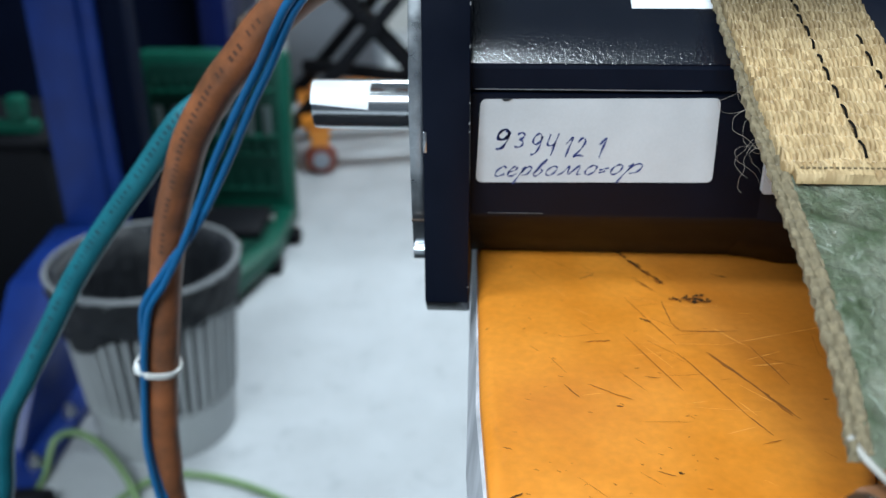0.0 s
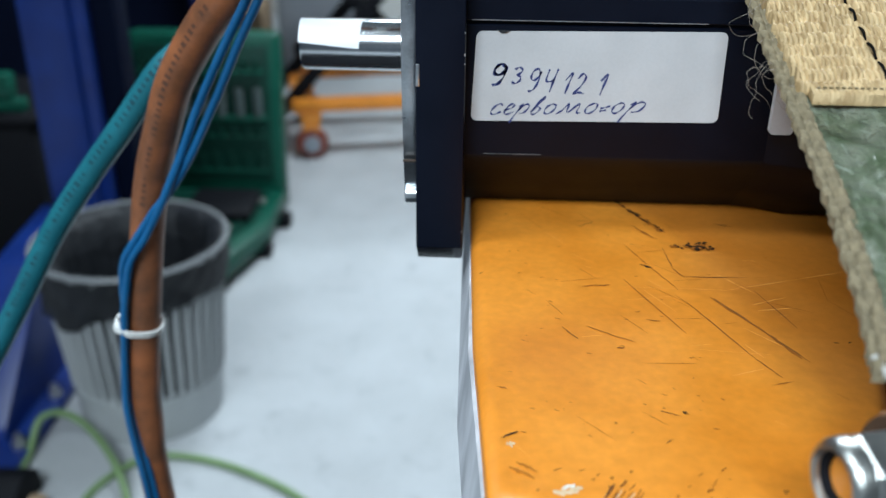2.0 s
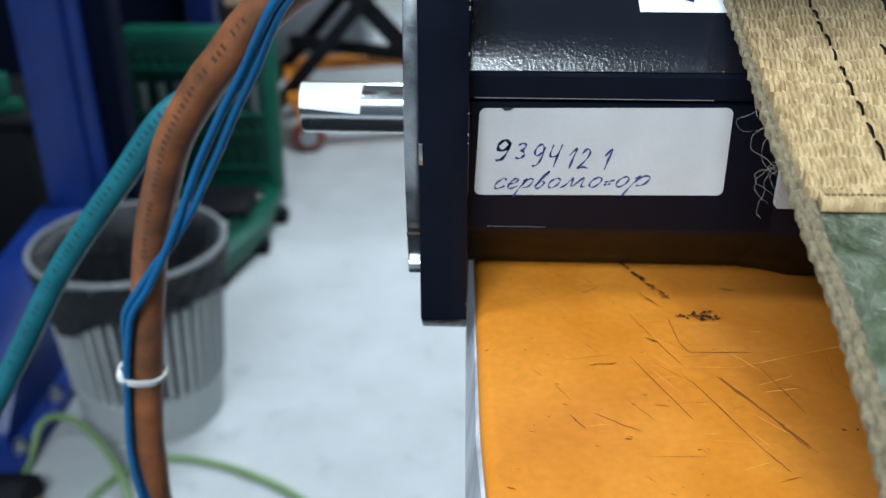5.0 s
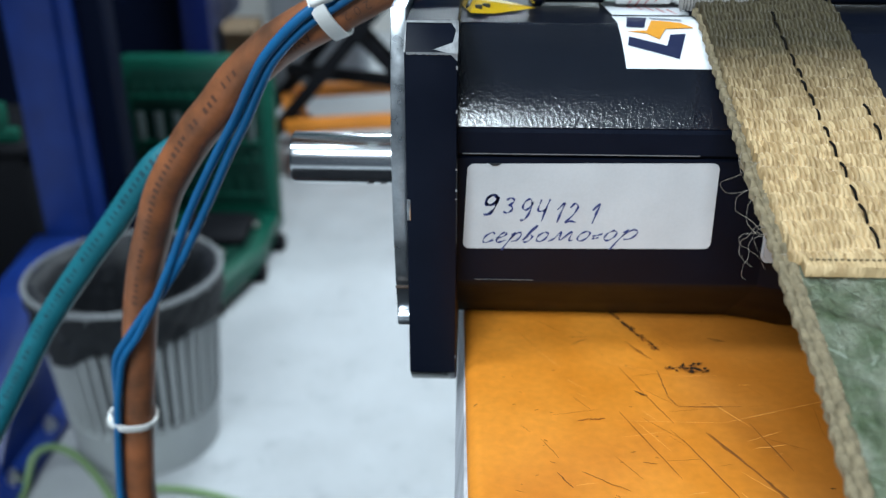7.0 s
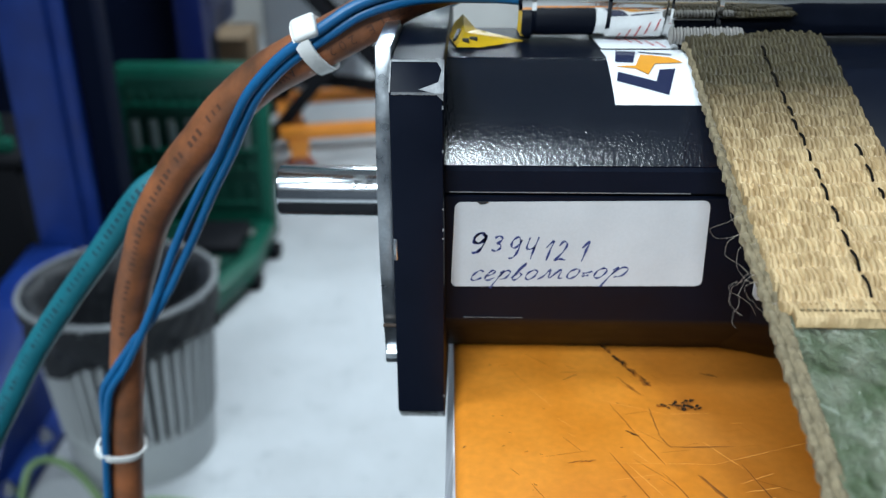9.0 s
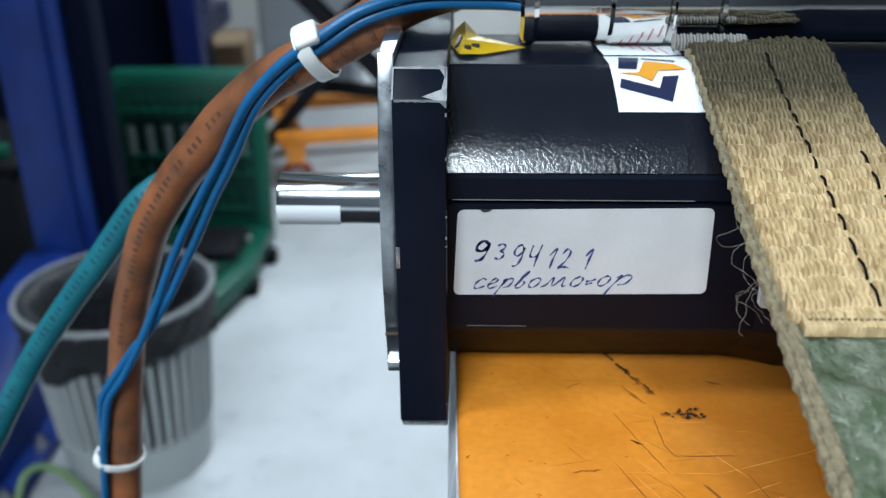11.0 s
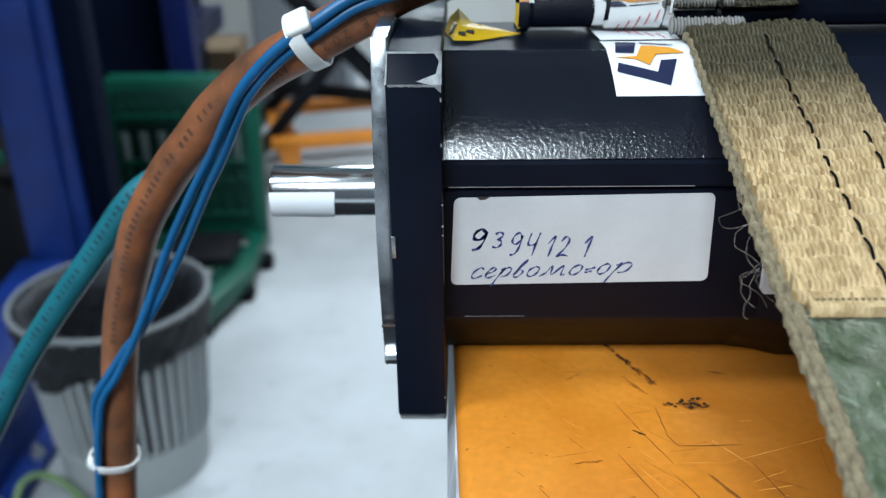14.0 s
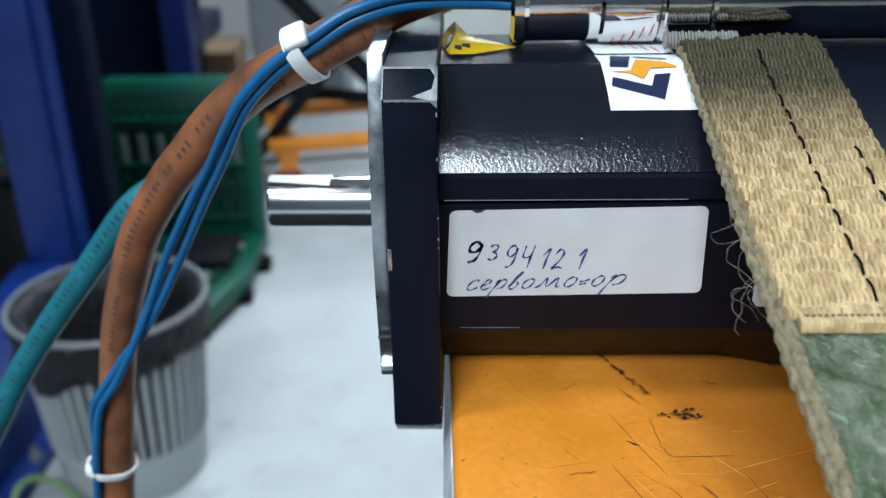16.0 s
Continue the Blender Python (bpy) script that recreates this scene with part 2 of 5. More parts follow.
def corner_toned(m):
    """A darker, duller tone over the casing's far corner, with a slanting, uneven border."""
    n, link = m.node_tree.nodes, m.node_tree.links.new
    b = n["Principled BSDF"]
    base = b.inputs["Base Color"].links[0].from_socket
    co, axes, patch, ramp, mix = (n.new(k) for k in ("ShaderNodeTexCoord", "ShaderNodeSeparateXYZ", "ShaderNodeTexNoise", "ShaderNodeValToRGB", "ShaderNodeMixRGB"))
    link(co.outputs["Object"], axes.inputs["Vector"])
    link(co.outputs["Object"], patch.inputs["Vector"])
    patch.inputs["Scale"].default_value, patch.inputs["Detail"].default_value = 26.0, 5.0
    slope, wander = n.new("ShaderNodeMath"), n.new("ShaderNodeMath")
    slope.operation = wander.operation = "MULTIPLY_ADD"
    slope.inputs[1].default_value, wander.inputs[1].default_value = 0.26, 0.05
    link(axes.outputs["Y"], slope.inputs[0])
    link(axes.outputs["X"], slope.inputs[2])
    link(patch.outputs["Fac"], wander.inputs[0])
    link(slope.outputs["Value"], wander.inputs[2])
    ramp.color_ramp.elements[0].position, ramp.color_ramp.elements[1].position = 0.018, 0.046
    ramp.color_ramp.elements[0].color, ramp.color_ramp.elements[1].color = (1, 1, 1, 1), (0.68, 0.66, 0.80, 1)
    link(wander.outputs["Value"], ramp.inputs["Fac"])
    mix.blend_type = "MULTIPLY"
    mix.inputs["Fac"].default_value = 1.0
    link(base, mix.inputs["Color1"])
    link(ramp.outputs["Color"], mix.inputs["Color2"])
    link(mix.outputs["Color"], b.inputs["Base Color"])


corner_toned(M["orange"])

# ---- mesh helpers ----
ORIGIN = {}


def finish(bm, material, name, at=(0, 0, 0), smooth=40, recalc=True):
    if recalc:
        bmesh.ops.recalc_face_normals(bm, faces=bm.faces)
    bmesh.ops.translate(bm, verts=bm.verts, vec=-Vector(at))
    me = bpy.data.meshes.new(name)
    bm.to_mesh(me)
    bm.free()
    me.materials.append(material)
    if smooth:
        me.shade_smooth()
        me.set_sharp_from_angle(angle=radians(smooth))
    return me


def thing(name, at, label, category, group="", kind=""):
    ob = new(name)
    ob.location = at
    ORIGIN[ob] = Vector(at)
    return tagged(ob, label, category, group, kind)


def part(name, bm, material, parent, label="", smooth=40):
    """Links a bmesh in world metres as one mesh under a thing or a part."""
    at = ORIGIN[parent]
    ob = new(name, finish(bm, material, name, at, smooth))
    ob.parent = parent
    ORIGIN[ob] = at
    return tagged(ob, label)


def solo(name, bm, material, at, label, category, kind="", smooth=40, group=""):
    """A thing that is one mesh."""
    ob = new(name, finish(bm, material, name, at, smooth))
    ob.location = at
    ORIGIN[ob] = Vector(at)
    return tagged(ob, label, category, group, kind)


def block(x0, x1, y0, y1, z0, z1, bevel=0.0, seg=2, bm=None, turn=None):
    own = bm or bmesh.new()
    r = bmesh.ops.create_cube(own, size=1.0)
    vs = r["verts"]
    bmesh.ops.scale(own, vec=(x1 - x0, y1 - y0, z1 - z0), verts=vs)
    if bevel:
        es = list({e for v in vs for e in v.link_edges})
        rb = bmesh.ops.bevel(own, geom=es, offset=bevel, segments=seg, affect="EDGES", profile=0.5)
        vs = list({v for f in rb["faces"] for v in f.verts} | {v for v in vs if v.is_valid})
    if turn:
        bmesh.ops.transform(own, matrix=turn, verts=vs)
    bmesh.ops.translate(own, vec=((x0 + x1) / 2, (y0 + y1) / 2, (z0 + z1) / 2), verts=vs)
    return own


def prism(outline, axis, a, b, bm=None, bevel=0.0):
    """Extrudes a closed outline of (u, v) along an axis from a to b. x: (y, z), y: (x, z), z: (x, y)."""
    own = bm or bmesh.new()
    place = {"x": lambda u, v, w: (w, u, v), "y": lambda u, v, w: (u, w, v), "z": lambda u, v, w: (u, v, w)}[axis]
    lo = [own.verts.new(place(u, v, a)) for u, v in outline]
    hi = [own.verts.new(place(u, v, b)) for u, v in outline]
    n = len(outline)
    fs = [own.faces.new(lo), own.faces.new(hi[::-1])]
    for i in range(n):
        fs.append(own.faces.new((lo[i], lo[(i + 1) % n], hi[(i + 1) % n], hi[i])))
    if bevel:
        bmesh.ops.recalc_face_normals(own, faces=fs)
        es = [e for e in own.edges if len(e.link_faces) == 2 and e.calc_face_angle(0) > 0.5]
        bmesh.ops.bevel(own, geom=es, offset=bevel, segments=2, affect="EDGES", profile=0.5)
    return own


def lathe(profile, origin, axis="z", n=48, bm=None, ripple=None, caps=True):
    """Turns (radius, height) pairs about an axis through origin."""
    own = bm or bmesh.new()
    rings = []
    for r, h in profile:
        ring = []
        for i in range(n):
            a = 2 * math.pi * i / n
            q = r + (ripple(a, h) if ripple else 0.0)
            u, v = q * math.cos(a), q * math.sin(a)
            p = {"z": (u, v, h), "x": (h, u, v), "y": (u, h, v)}[axis]
            ring.append(own.verts.new(Vector(origin) + Vector(p)))
        rings.append(ring)
    for r0, r1 in zip(rings, rings[1:]):
        for i in range(n):
            own.faces.new((r0[i], r0[(i + 1) % n], r1[(i + 1) % n], r1[i]))
    for ring in (rings[0], rings[-1]) if caps else ():
        own.faces.new(ring)
    return own


def spline(points, per=10):
    """Catmull-Rom through points."""
    p = [Vector(q) for q in points]
    p = [2 * p[0] - p[1]] + p + [2 * p[-1] - p[-2]]
    out = []
    for i in range(1, len(p) - 2):
        a, b, c, d = p[i - 1:i + 3]
        for k in range(per):
            t = k / per
            out.append(0.5 * (2 * b + (c - a) * t + (2 * a - 5 * b + 4 * c - d) * t * t + (3 * b - a - 3 * c + d) * t ** 3))
    out.append(p[-2])
    return out


def frames_along(path):
    """Point, tangent, side and up at each step, without twist."""
    out, up = [], Vector((0, -0.7, 0.7))
    for i, p in enumerate(path):
        t = (path[min(i + 1, len(path) - 1)] - path[max(i - 1, 0)]).normalized()
        side = t.cross(up).normalized()
        up = side.cross(t).normalized()
        out.append((p, t, side, up))
    return out


def tube(path, radius, n=16, bm=None, wobble=0.0):
    own = bm or bmesh.new()
    rings = []
    for k, (p, t, s, u) in enumerate(frames_along(path)):
        r = radius * (1 + wobble * math.sin(k * 0.9) * math.sin(k * 0.37))
        rings.append([own.verts.new(p + r * (math.cos(2 * math.pi * i / n) * s + math.sin(2 * math.pi * i / n) * u)) for i in range(n)])
    for r0, r1 in zip(rings, rings[1:]):
        for i in range(n):
            own.faces.new((r0[i], r0[(i + 1) % n], r1[(i + 1) % n], r1[i]))
    own.faces.new(rings[0])
    own.faces.new(rings[-1])
    return own


def letters(body, size, shear=0.0, weight=0.0, space=1.0):
    """A flat bmesh of a line of text in the xy plane, with the built-in font."""
    cu = bpy.data.curves.new("text", "FONT")
    cu.body, cu.size, cu.shear, cu.offset, cu.space_character = body, size, shear, weight, space
    cu.resolution_u = 3
    ob = new("text", cu)
    bpy.context.view_layer.update()
    me = bpy.data.meshes.new_from_object(ob.evaluated_get(bpy.context.evaluated_depsgraph_get()))
    bm = bmesh.new()
    bm.from_mesh(me)
    bpy.data.objects.remove(ob)
    bpy.data.curves.remove(cu)
    bpy.data.meshes.remove(me)
    return bm


def rounded(x0, x1, y0, y1, r, seg=5):
    out = []
    for cx, cy, a0 in ((x1 - r, y1 - r, 0), (x0 + r, y1 - r, 90), (x0 + r, y0 + r, 180), (x1 - r, y0 + r, 270)):
        for k in range(seg + 1):
            a = radians(a0 + 90 * k / seg)
            out.append((cx + r * math.cos(a), cy + r * math.sin(a)))
    return out


# ---- the room ----
def room():
    x0, x1, y0, y1, h = -4.5, 4.5, -4.0, 6.2, 3.0
    solo("floor", block(x0, x1, y0, y1, -0.1, 0.0), M["floor"], (0, 0, 0), "pale grey painted concrete workshop floor with faint dirt", "floor", "structure")
    solo("ceiling", block(x0, x1, y0, y1, h, h + 0.1), M["ceiling"], (0, 0, h), "plain pale workshop ceiling", "ceiling", "structure")
    # The three dark walls are unseen, kept dark to cut reflections on black.
    for name, b in (("wall_north", (x0, x1, y1, y1 + 0.15)), ("wall_south", (x0, x1, y0 - 0.15, y0)),
                    ("wall_west", (x0 - 0.15, x0, y0, y1)), ("wall_east", (x1, x1 + 0.15, y0, y1))):
        solo(name, block(*b, 0, h), M["wall" if name == "wall_north" else "dark_wall"], (b[0], b[2], 0), "plain light grey painted workshop wall" if name == "wall_north" else "plain unseen workshop wall, kept dark", "wall", "structure")
    for x, y, z, w in LAMPS:
        lum = thing("ceiling_light", (x, y, z), "long white ceiling luminaire, unseen, with a bright tube panel", "ceiling light", "ceiling lights")
        part("housing", block(x - 0.68, x + 0.68, y - 0.29, y + 0.29, z - 0.035, z + 0.05, 0.008), M["nylon"], lum)


room()


# ---- the orange machine casing that carries the motor ----
def casing():
    ob = thing("machine_casing", (0.08, -0.05, 0), "scratched orange painted machine casing with rounded edges", "machine casing")
    outline = [(0.0065, 0.14), (0.0065, -0.02), (0.0105, -0.15), (0.016, -0.234), (0.030, -0.2385), (0.116, -0.236),
               (0.131, -0.222), (0.153, -0.150), (0.180, -0.03), (0.187, 0.14)]
    bm = prism(outline, "z", TOP - 0.055, TOP)
    bmesh.ops.recalc_face_normals(bm, faces=bm.faces)
    es = [e for e in bm.edges if e.verts[0].co.z > TOP - 1e-4 and e.verts[1].co.z > TOP - 1e-4]
    bmesh.ops.bevel(bm, geom=es, offset=0.006, segments=5, affect="EDGES", profile=0.5)
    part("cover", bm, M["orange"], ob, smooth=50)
    side = [(0.0125, 0.12), (0.0125, -0.22), (0.115, -0.224), (0.17, -0.03), (0.17, 0.12)]
    part("lower_body", prism(side, "z", TOP - 0.12, TOP - 0.0552), M["scuff"], ob, "scuffed grey lower body")
    strip = bmesh.new()
    edge = ((0.0045, 0.12), (0.0090, -0.15), (0.0145, -0.2255))
    rows = [[strip.verts.new((x + dx, y, TOP - dz)) for dx, dz in ((0.003, 0.0075), (0.0, 0.0085), (-0.0035, 0.040), (0.004, 0.042))] for x, y in edge]
    for r0, r1 in zip(rows, rows[1:]):
        for k in range(4):
            strip.faces.new((r0[k], r0[(k + 1) % 4], r1[(k + 1) % 4], r1[k]))
    strip.faces.new(rows[0])
    strip.faces.new(rows[-1])
    part("side_plate", strip, M["pale_scuff"], ob, "scuffed pale grey side plate")
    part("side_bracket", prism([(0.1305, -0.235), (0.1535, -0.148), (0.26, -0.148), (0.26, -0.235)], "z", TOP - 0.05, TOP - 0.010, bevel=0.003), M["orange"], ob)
    part("pedestal", block(0.06, 0.14, -0.06, 0.06, 0.0, TOP - 0.12, 0.004), M["cast"], ob)
    part("foot_plate", block(-0.0, 0.2, -0.12, 0.12, 0.0, 0.02, 0.003), M["cast"], ob)
    # scratches, chips and grime with shapes of their own
    rng = random.Random(5)

    def mark(x0, y0, x1, y1, w, mat, lift=0.0002):
        a, b = Vector((x0, y0, 0)), Vector((x1, y1, 0))
        d = (b - a)
        s = Vector((-d.y, d.x, 0)).normalized()
        bm = bmesh.new()
        n = 8
        left, right = [], []
        for i in range(n + 1):
            t = i / n
            q = a + d * t + s * rng.uniform(-0.3, 0.3) * w
            k = w * 0.5 * (math.sin(math.pi * min(max(t, 0.03), 0.97)) ** 0.5) * rng.uniform(0.5, 1.2)
            left.append(bm.verts.new((q.x + s.x * k, q.y + s.y * k, TOP + lift)))
            right.append(bm.verts.new((q.x - s.x * k, q.y - s.y * k, TOP + lift)))
        for i in range(n):
            bm.faces.new((left[i], left[i + 1], right[i + 1], right[i]))
        part("scratch", bm, mat, ob, smooth=0)

    def run(points, w, mat, lift=0.0003):
        for (x0, y0), (x1, y1) in zip(points, points[1:]):
            mark(x0, y0, x1, y1, 0.62 * w, M[mat], lift)

    # the torn, black-filled gouge behind and the black blot beside it
    for i in range(64):
        f = rng.random() ** 0.8
        x, y = 0.0745 + 0.0165 * f + rng.uniform(-0.0012, 0.0012) * (0.3 + f), -0.025 - 0.033 * f
        l = rng.uniform(0.001, 0.0042)
        mark(x, y, x + 0.45 * l, y - 0.88 * l, rng.uniform(0.0005, 0.0016), M["grime" if rng.random() < 0.6 else "gouge"], 0.0003 + 0.00001 * i)
    for i in range(46):
        x, y = 0.1040 + rng.gauss(0, 0.0036), -0.0755 + rng.gauss(0, 0.0015)
        a, l = rng.uniform(0, 3.14), rng.uniform(0.0010, 0.0032)
        mark(x, y, x + l * math.cos(a), y + 0.7 * l * math.sin(a), rng.uniform(0.0008, 0.0020), M["grime" if i % 4 else "gouge"], 0.0004 + i * 0.00002)
    # long scratches
    run(((0.101, -0.119), (0.1125, -0.1405), (0.124, -0.162)), 0.0012, "deep", 0.00032)
    run(((0.100, -0.1185), (0.114, -0.1430), (0.122, -0.160)), 0.0026, "gouge", 0.00024)
    run(((0.090, -0.122), (0.106, -0.161), (0.112, -0.172)), 0.0008, "deep")
    run(((0.073, -0.073), (0.081, -0.094), (0.089, -0.113)), 0.0009, "gouge")
    run(((0.089, -0.076), (0.090, -0.095), (0.093, -0.102), (0.118, -0.101)), 0.0008, "deep")
    run(((0.069, -0.106), (0.086, -0.146)), 0.0009, "gouge")
    run(((0.118, -0.112), (0.1265, -0.140)), 0.0008, "deep")
    run(((0.119, -0.120), (0.136, -0.128)), 0.0006, "gouge")
    run(((0.146, -0.101), (0.144, -0.118), (0.150, -0.129)), 0.0006, "gouge")
    run(((0.079, -0.053), (0.088, -0.067)), 0.0022, "gouge", 0.00022)
    # a pale line rubbed across the top
    run(((0.067, -0.112), (0.108, -0.112), (0.135, -0.102), (0.162, -0.092)), 0.0006, "smear", 0.00016)
    run(((0.068, -0.070), (0.095, -0.080), (0.113, -0.079)), 0.0004, "smear", 0.00016)
    run(((0.086, -0.156), (0.112, -0.158)), 0.0005, "smear", 0.00016)
    # short nicks and specks
    for x0, y0, x1, y1, w, m in ((0.077, -0.092, 0.082, -0.095, 0.0014, "grime"), (0.055, -0.056, 0.062, -0.051, 0.0007, "deep"), (0.052, -0.113, 0.058, -0.111, 0.0009, "gouge"), (0.057, -0.112, 0.063, -0.111, 0.0012, "gouge"),
                                 (0.042, -0.144, 0.047, -0.152, 0.0010, "deep"), (0.040, -0.138, 0.042, -0.139, 0.0007, "gouge"), (0.051, -0.143, 0.060, -0.149, 0.0007, "gouge"), (0.058, -0.148, 0.067, -0.153, 0.0009, "scratch"),
                                 (0.060, -0.157, 0.0625, -0.157, 0.0012, "deep"), (0.073, -0.137, 0.079, -0.138, 0.0006, "gouge"), (0.069, -0.193, 0.075, -0.1955, 0.0006, "deep"), (0.0758, -0.193, 0.0774, -0.194, 0.0019, "grime"),
                                 (0.020, -0.2095, 0.025, -0.206, 0.0012, "grime"), (0.019, -0.183, 0.022, -0.184, 0.0011, "gouge"), (0.047, -0.234, 0.051, -0.228, 0.0013, "deep"), (0.049, -0.235, 0.0515, -0.231, 0.0008, "gouge"),
                                 (0.116, -0.049, 0.123, -0.052, 0.0012, "grime"), (0.113, -0.022, 0.123, -0.029, 0.0007, "deep"), (0.068, -0.209, 0.0705, -0.207, 0.0006, "deep"), (0.081, -0.221, 0.083, -0.219, 0.0006, "gouge"),
                                 (0.107, -0.177, 0.115, -0.174, 0.0006, "gouge"), (0.012, -0.105, 0.0135, -0.103, 0.0006, "deep"), (0.027, -0.154, 0.030, -0.155, 0.0005, "gouge"), (0.136, -0.149, 0.138, -0.149, 0.0011, "grime"),
                                 (0.141, -0.149, 0.1425, -0.148, 0.0010, "grime"), (0.089, -0.185, 0.0902, -0.186, 0.0008, "gouge"), (0.024, -0.220, 0.030, -0.224, 0.0015, "scratch"), (0.022, -0.2225, 0.029, -0.2270, 0.0020, "scratch")):
        mark(x0, y0, x1, y1, 0.72 * w, M[m], 0.00034)
    for i in range(60):
        x, y = rng.uniform(0.022, 0.140), rng.uniform(-0.215, -0.03)
        a, l = rng.uniform(-0.9, 0.6), rng.uniform(0.0006, 0.0022)
        mark(x, y, x + l * math.cos(a), y + l * math.sin(a), rng.uniform(0.0003, 0.0009), rng.choice((M["gouge"], M["scratch"], M["scratch"])))
    # rubbed, faint hairlines
    for i in range(60):
        x, y = rng.uniform(0.022, 0.138), rng.uniform(-0.215, -0.03)
        a, l = rng.choice((0.15, -0.95, -0.85, 0.3)) + rng.uniform(-0.15, 0.15), rng.uniform(0.003, 0.02)
        if x + l < 0.14:
            mark(x, y, x + l * math.cos(a), y + l * math.sin(a), rng.uniform(0.00025, 0.0005), rng.choice((M["scratch"], M["smear"])), 0.00012)
    # chipped front edge with bare metal
    for i in range(20):
        x = rng.uniform(0.026, 0.105)
        l, y = rng.uniform(0.001, 0.0045), -0.2285 + rng.uniform(-0.004, 0.006)
        mark(x, y, x + l * 0.6, y + l * rng.uniform(0.3, 1.0), rng.uniform(0.0005, 0.0013), rng.choice((M["scratch"], M["scratch"], M["gouge"])), 0.0001)
    for k in range(9):
        x = 0.0465 + 0.0012 * k + rng.uniform(-0.0004, 0.0004)
        mark(x, -0.2345, x + 0.0026, -0.2300 + rng.uniform(-0.001, 0.001), 0.0005, M["gouge" if k % 3 else "bare"], 0.00012)
    mark(0.0215, -0.2125, 0.0240, -0.2115, 0.0026, M["bare"])
    mark(0.034, -0.2325, 0.042, -0.2300, 0.0034, M["bare"], 0.0001)
    mark(0.036, -0.2305, 0.040, -0.2290, 0.0016, M["chip"], 0.0004)


casing()


# ---- the servo motor ----
FX0, FX1, HALF, CH = -0.0152, 0.0042, 0.0775, 0.0095
BODY_X1 = 0.128


def octagon(h, c):
    return [(-h, -h + c), (-h + c, -h), (h - c, -h), (h, -h + c), (h, h - c), (h - c, h), (-h + c, h), (-h, h - c)]


SHOULDER, TOPZ = 0.0752, 0.0695   # radius of the turned shoulders, half-height of the flats


def body_outline(grow=0.0, top=TOPZ, low_z=-0.066):
    """The housing's cross-section: flat sides with a groove and ledge, and shoulders turned about the axis."""
    s, r = 0.066 + grow, SHOULDER + grow
    left = []
    left.append((-0.022 - grow, low_z))
    left += [(-0.0275 - grow, -0.0652), (-0.045 - grow, -0.0498), (-0.058 - grow, -0.0378), (-0.0648 - grow, -0.0315)]
    left += [(-s, -0.0295), (-s, 0.0240), (-s + 0.0016, 0.0247), (-s + 0.0016, 0.0256), (-s - 0.0008, 0.0264), (-s - 0.0008, 0.0350), (-s + 0.0006, 0.0362)]
    b0, b1 = math.asin(0.0368 / r), math.asin((top - 0.0012) / r)
    for k in range(13):
        a = b0 + (b1 - b0) * k / 12
        left.append((-r * math.cos(a), r * math.sin(a)))
    edge = r * math.cos(b1)
    left += [(-edge + 0.0012, top - 0.00045), (-edge + 0.0024, top - 0.0001), (-edge + 0.0036, top)]
    return [(y, AX + z) for y, z in left] + [(-y, AX + z) for y, z in reversed(left)]


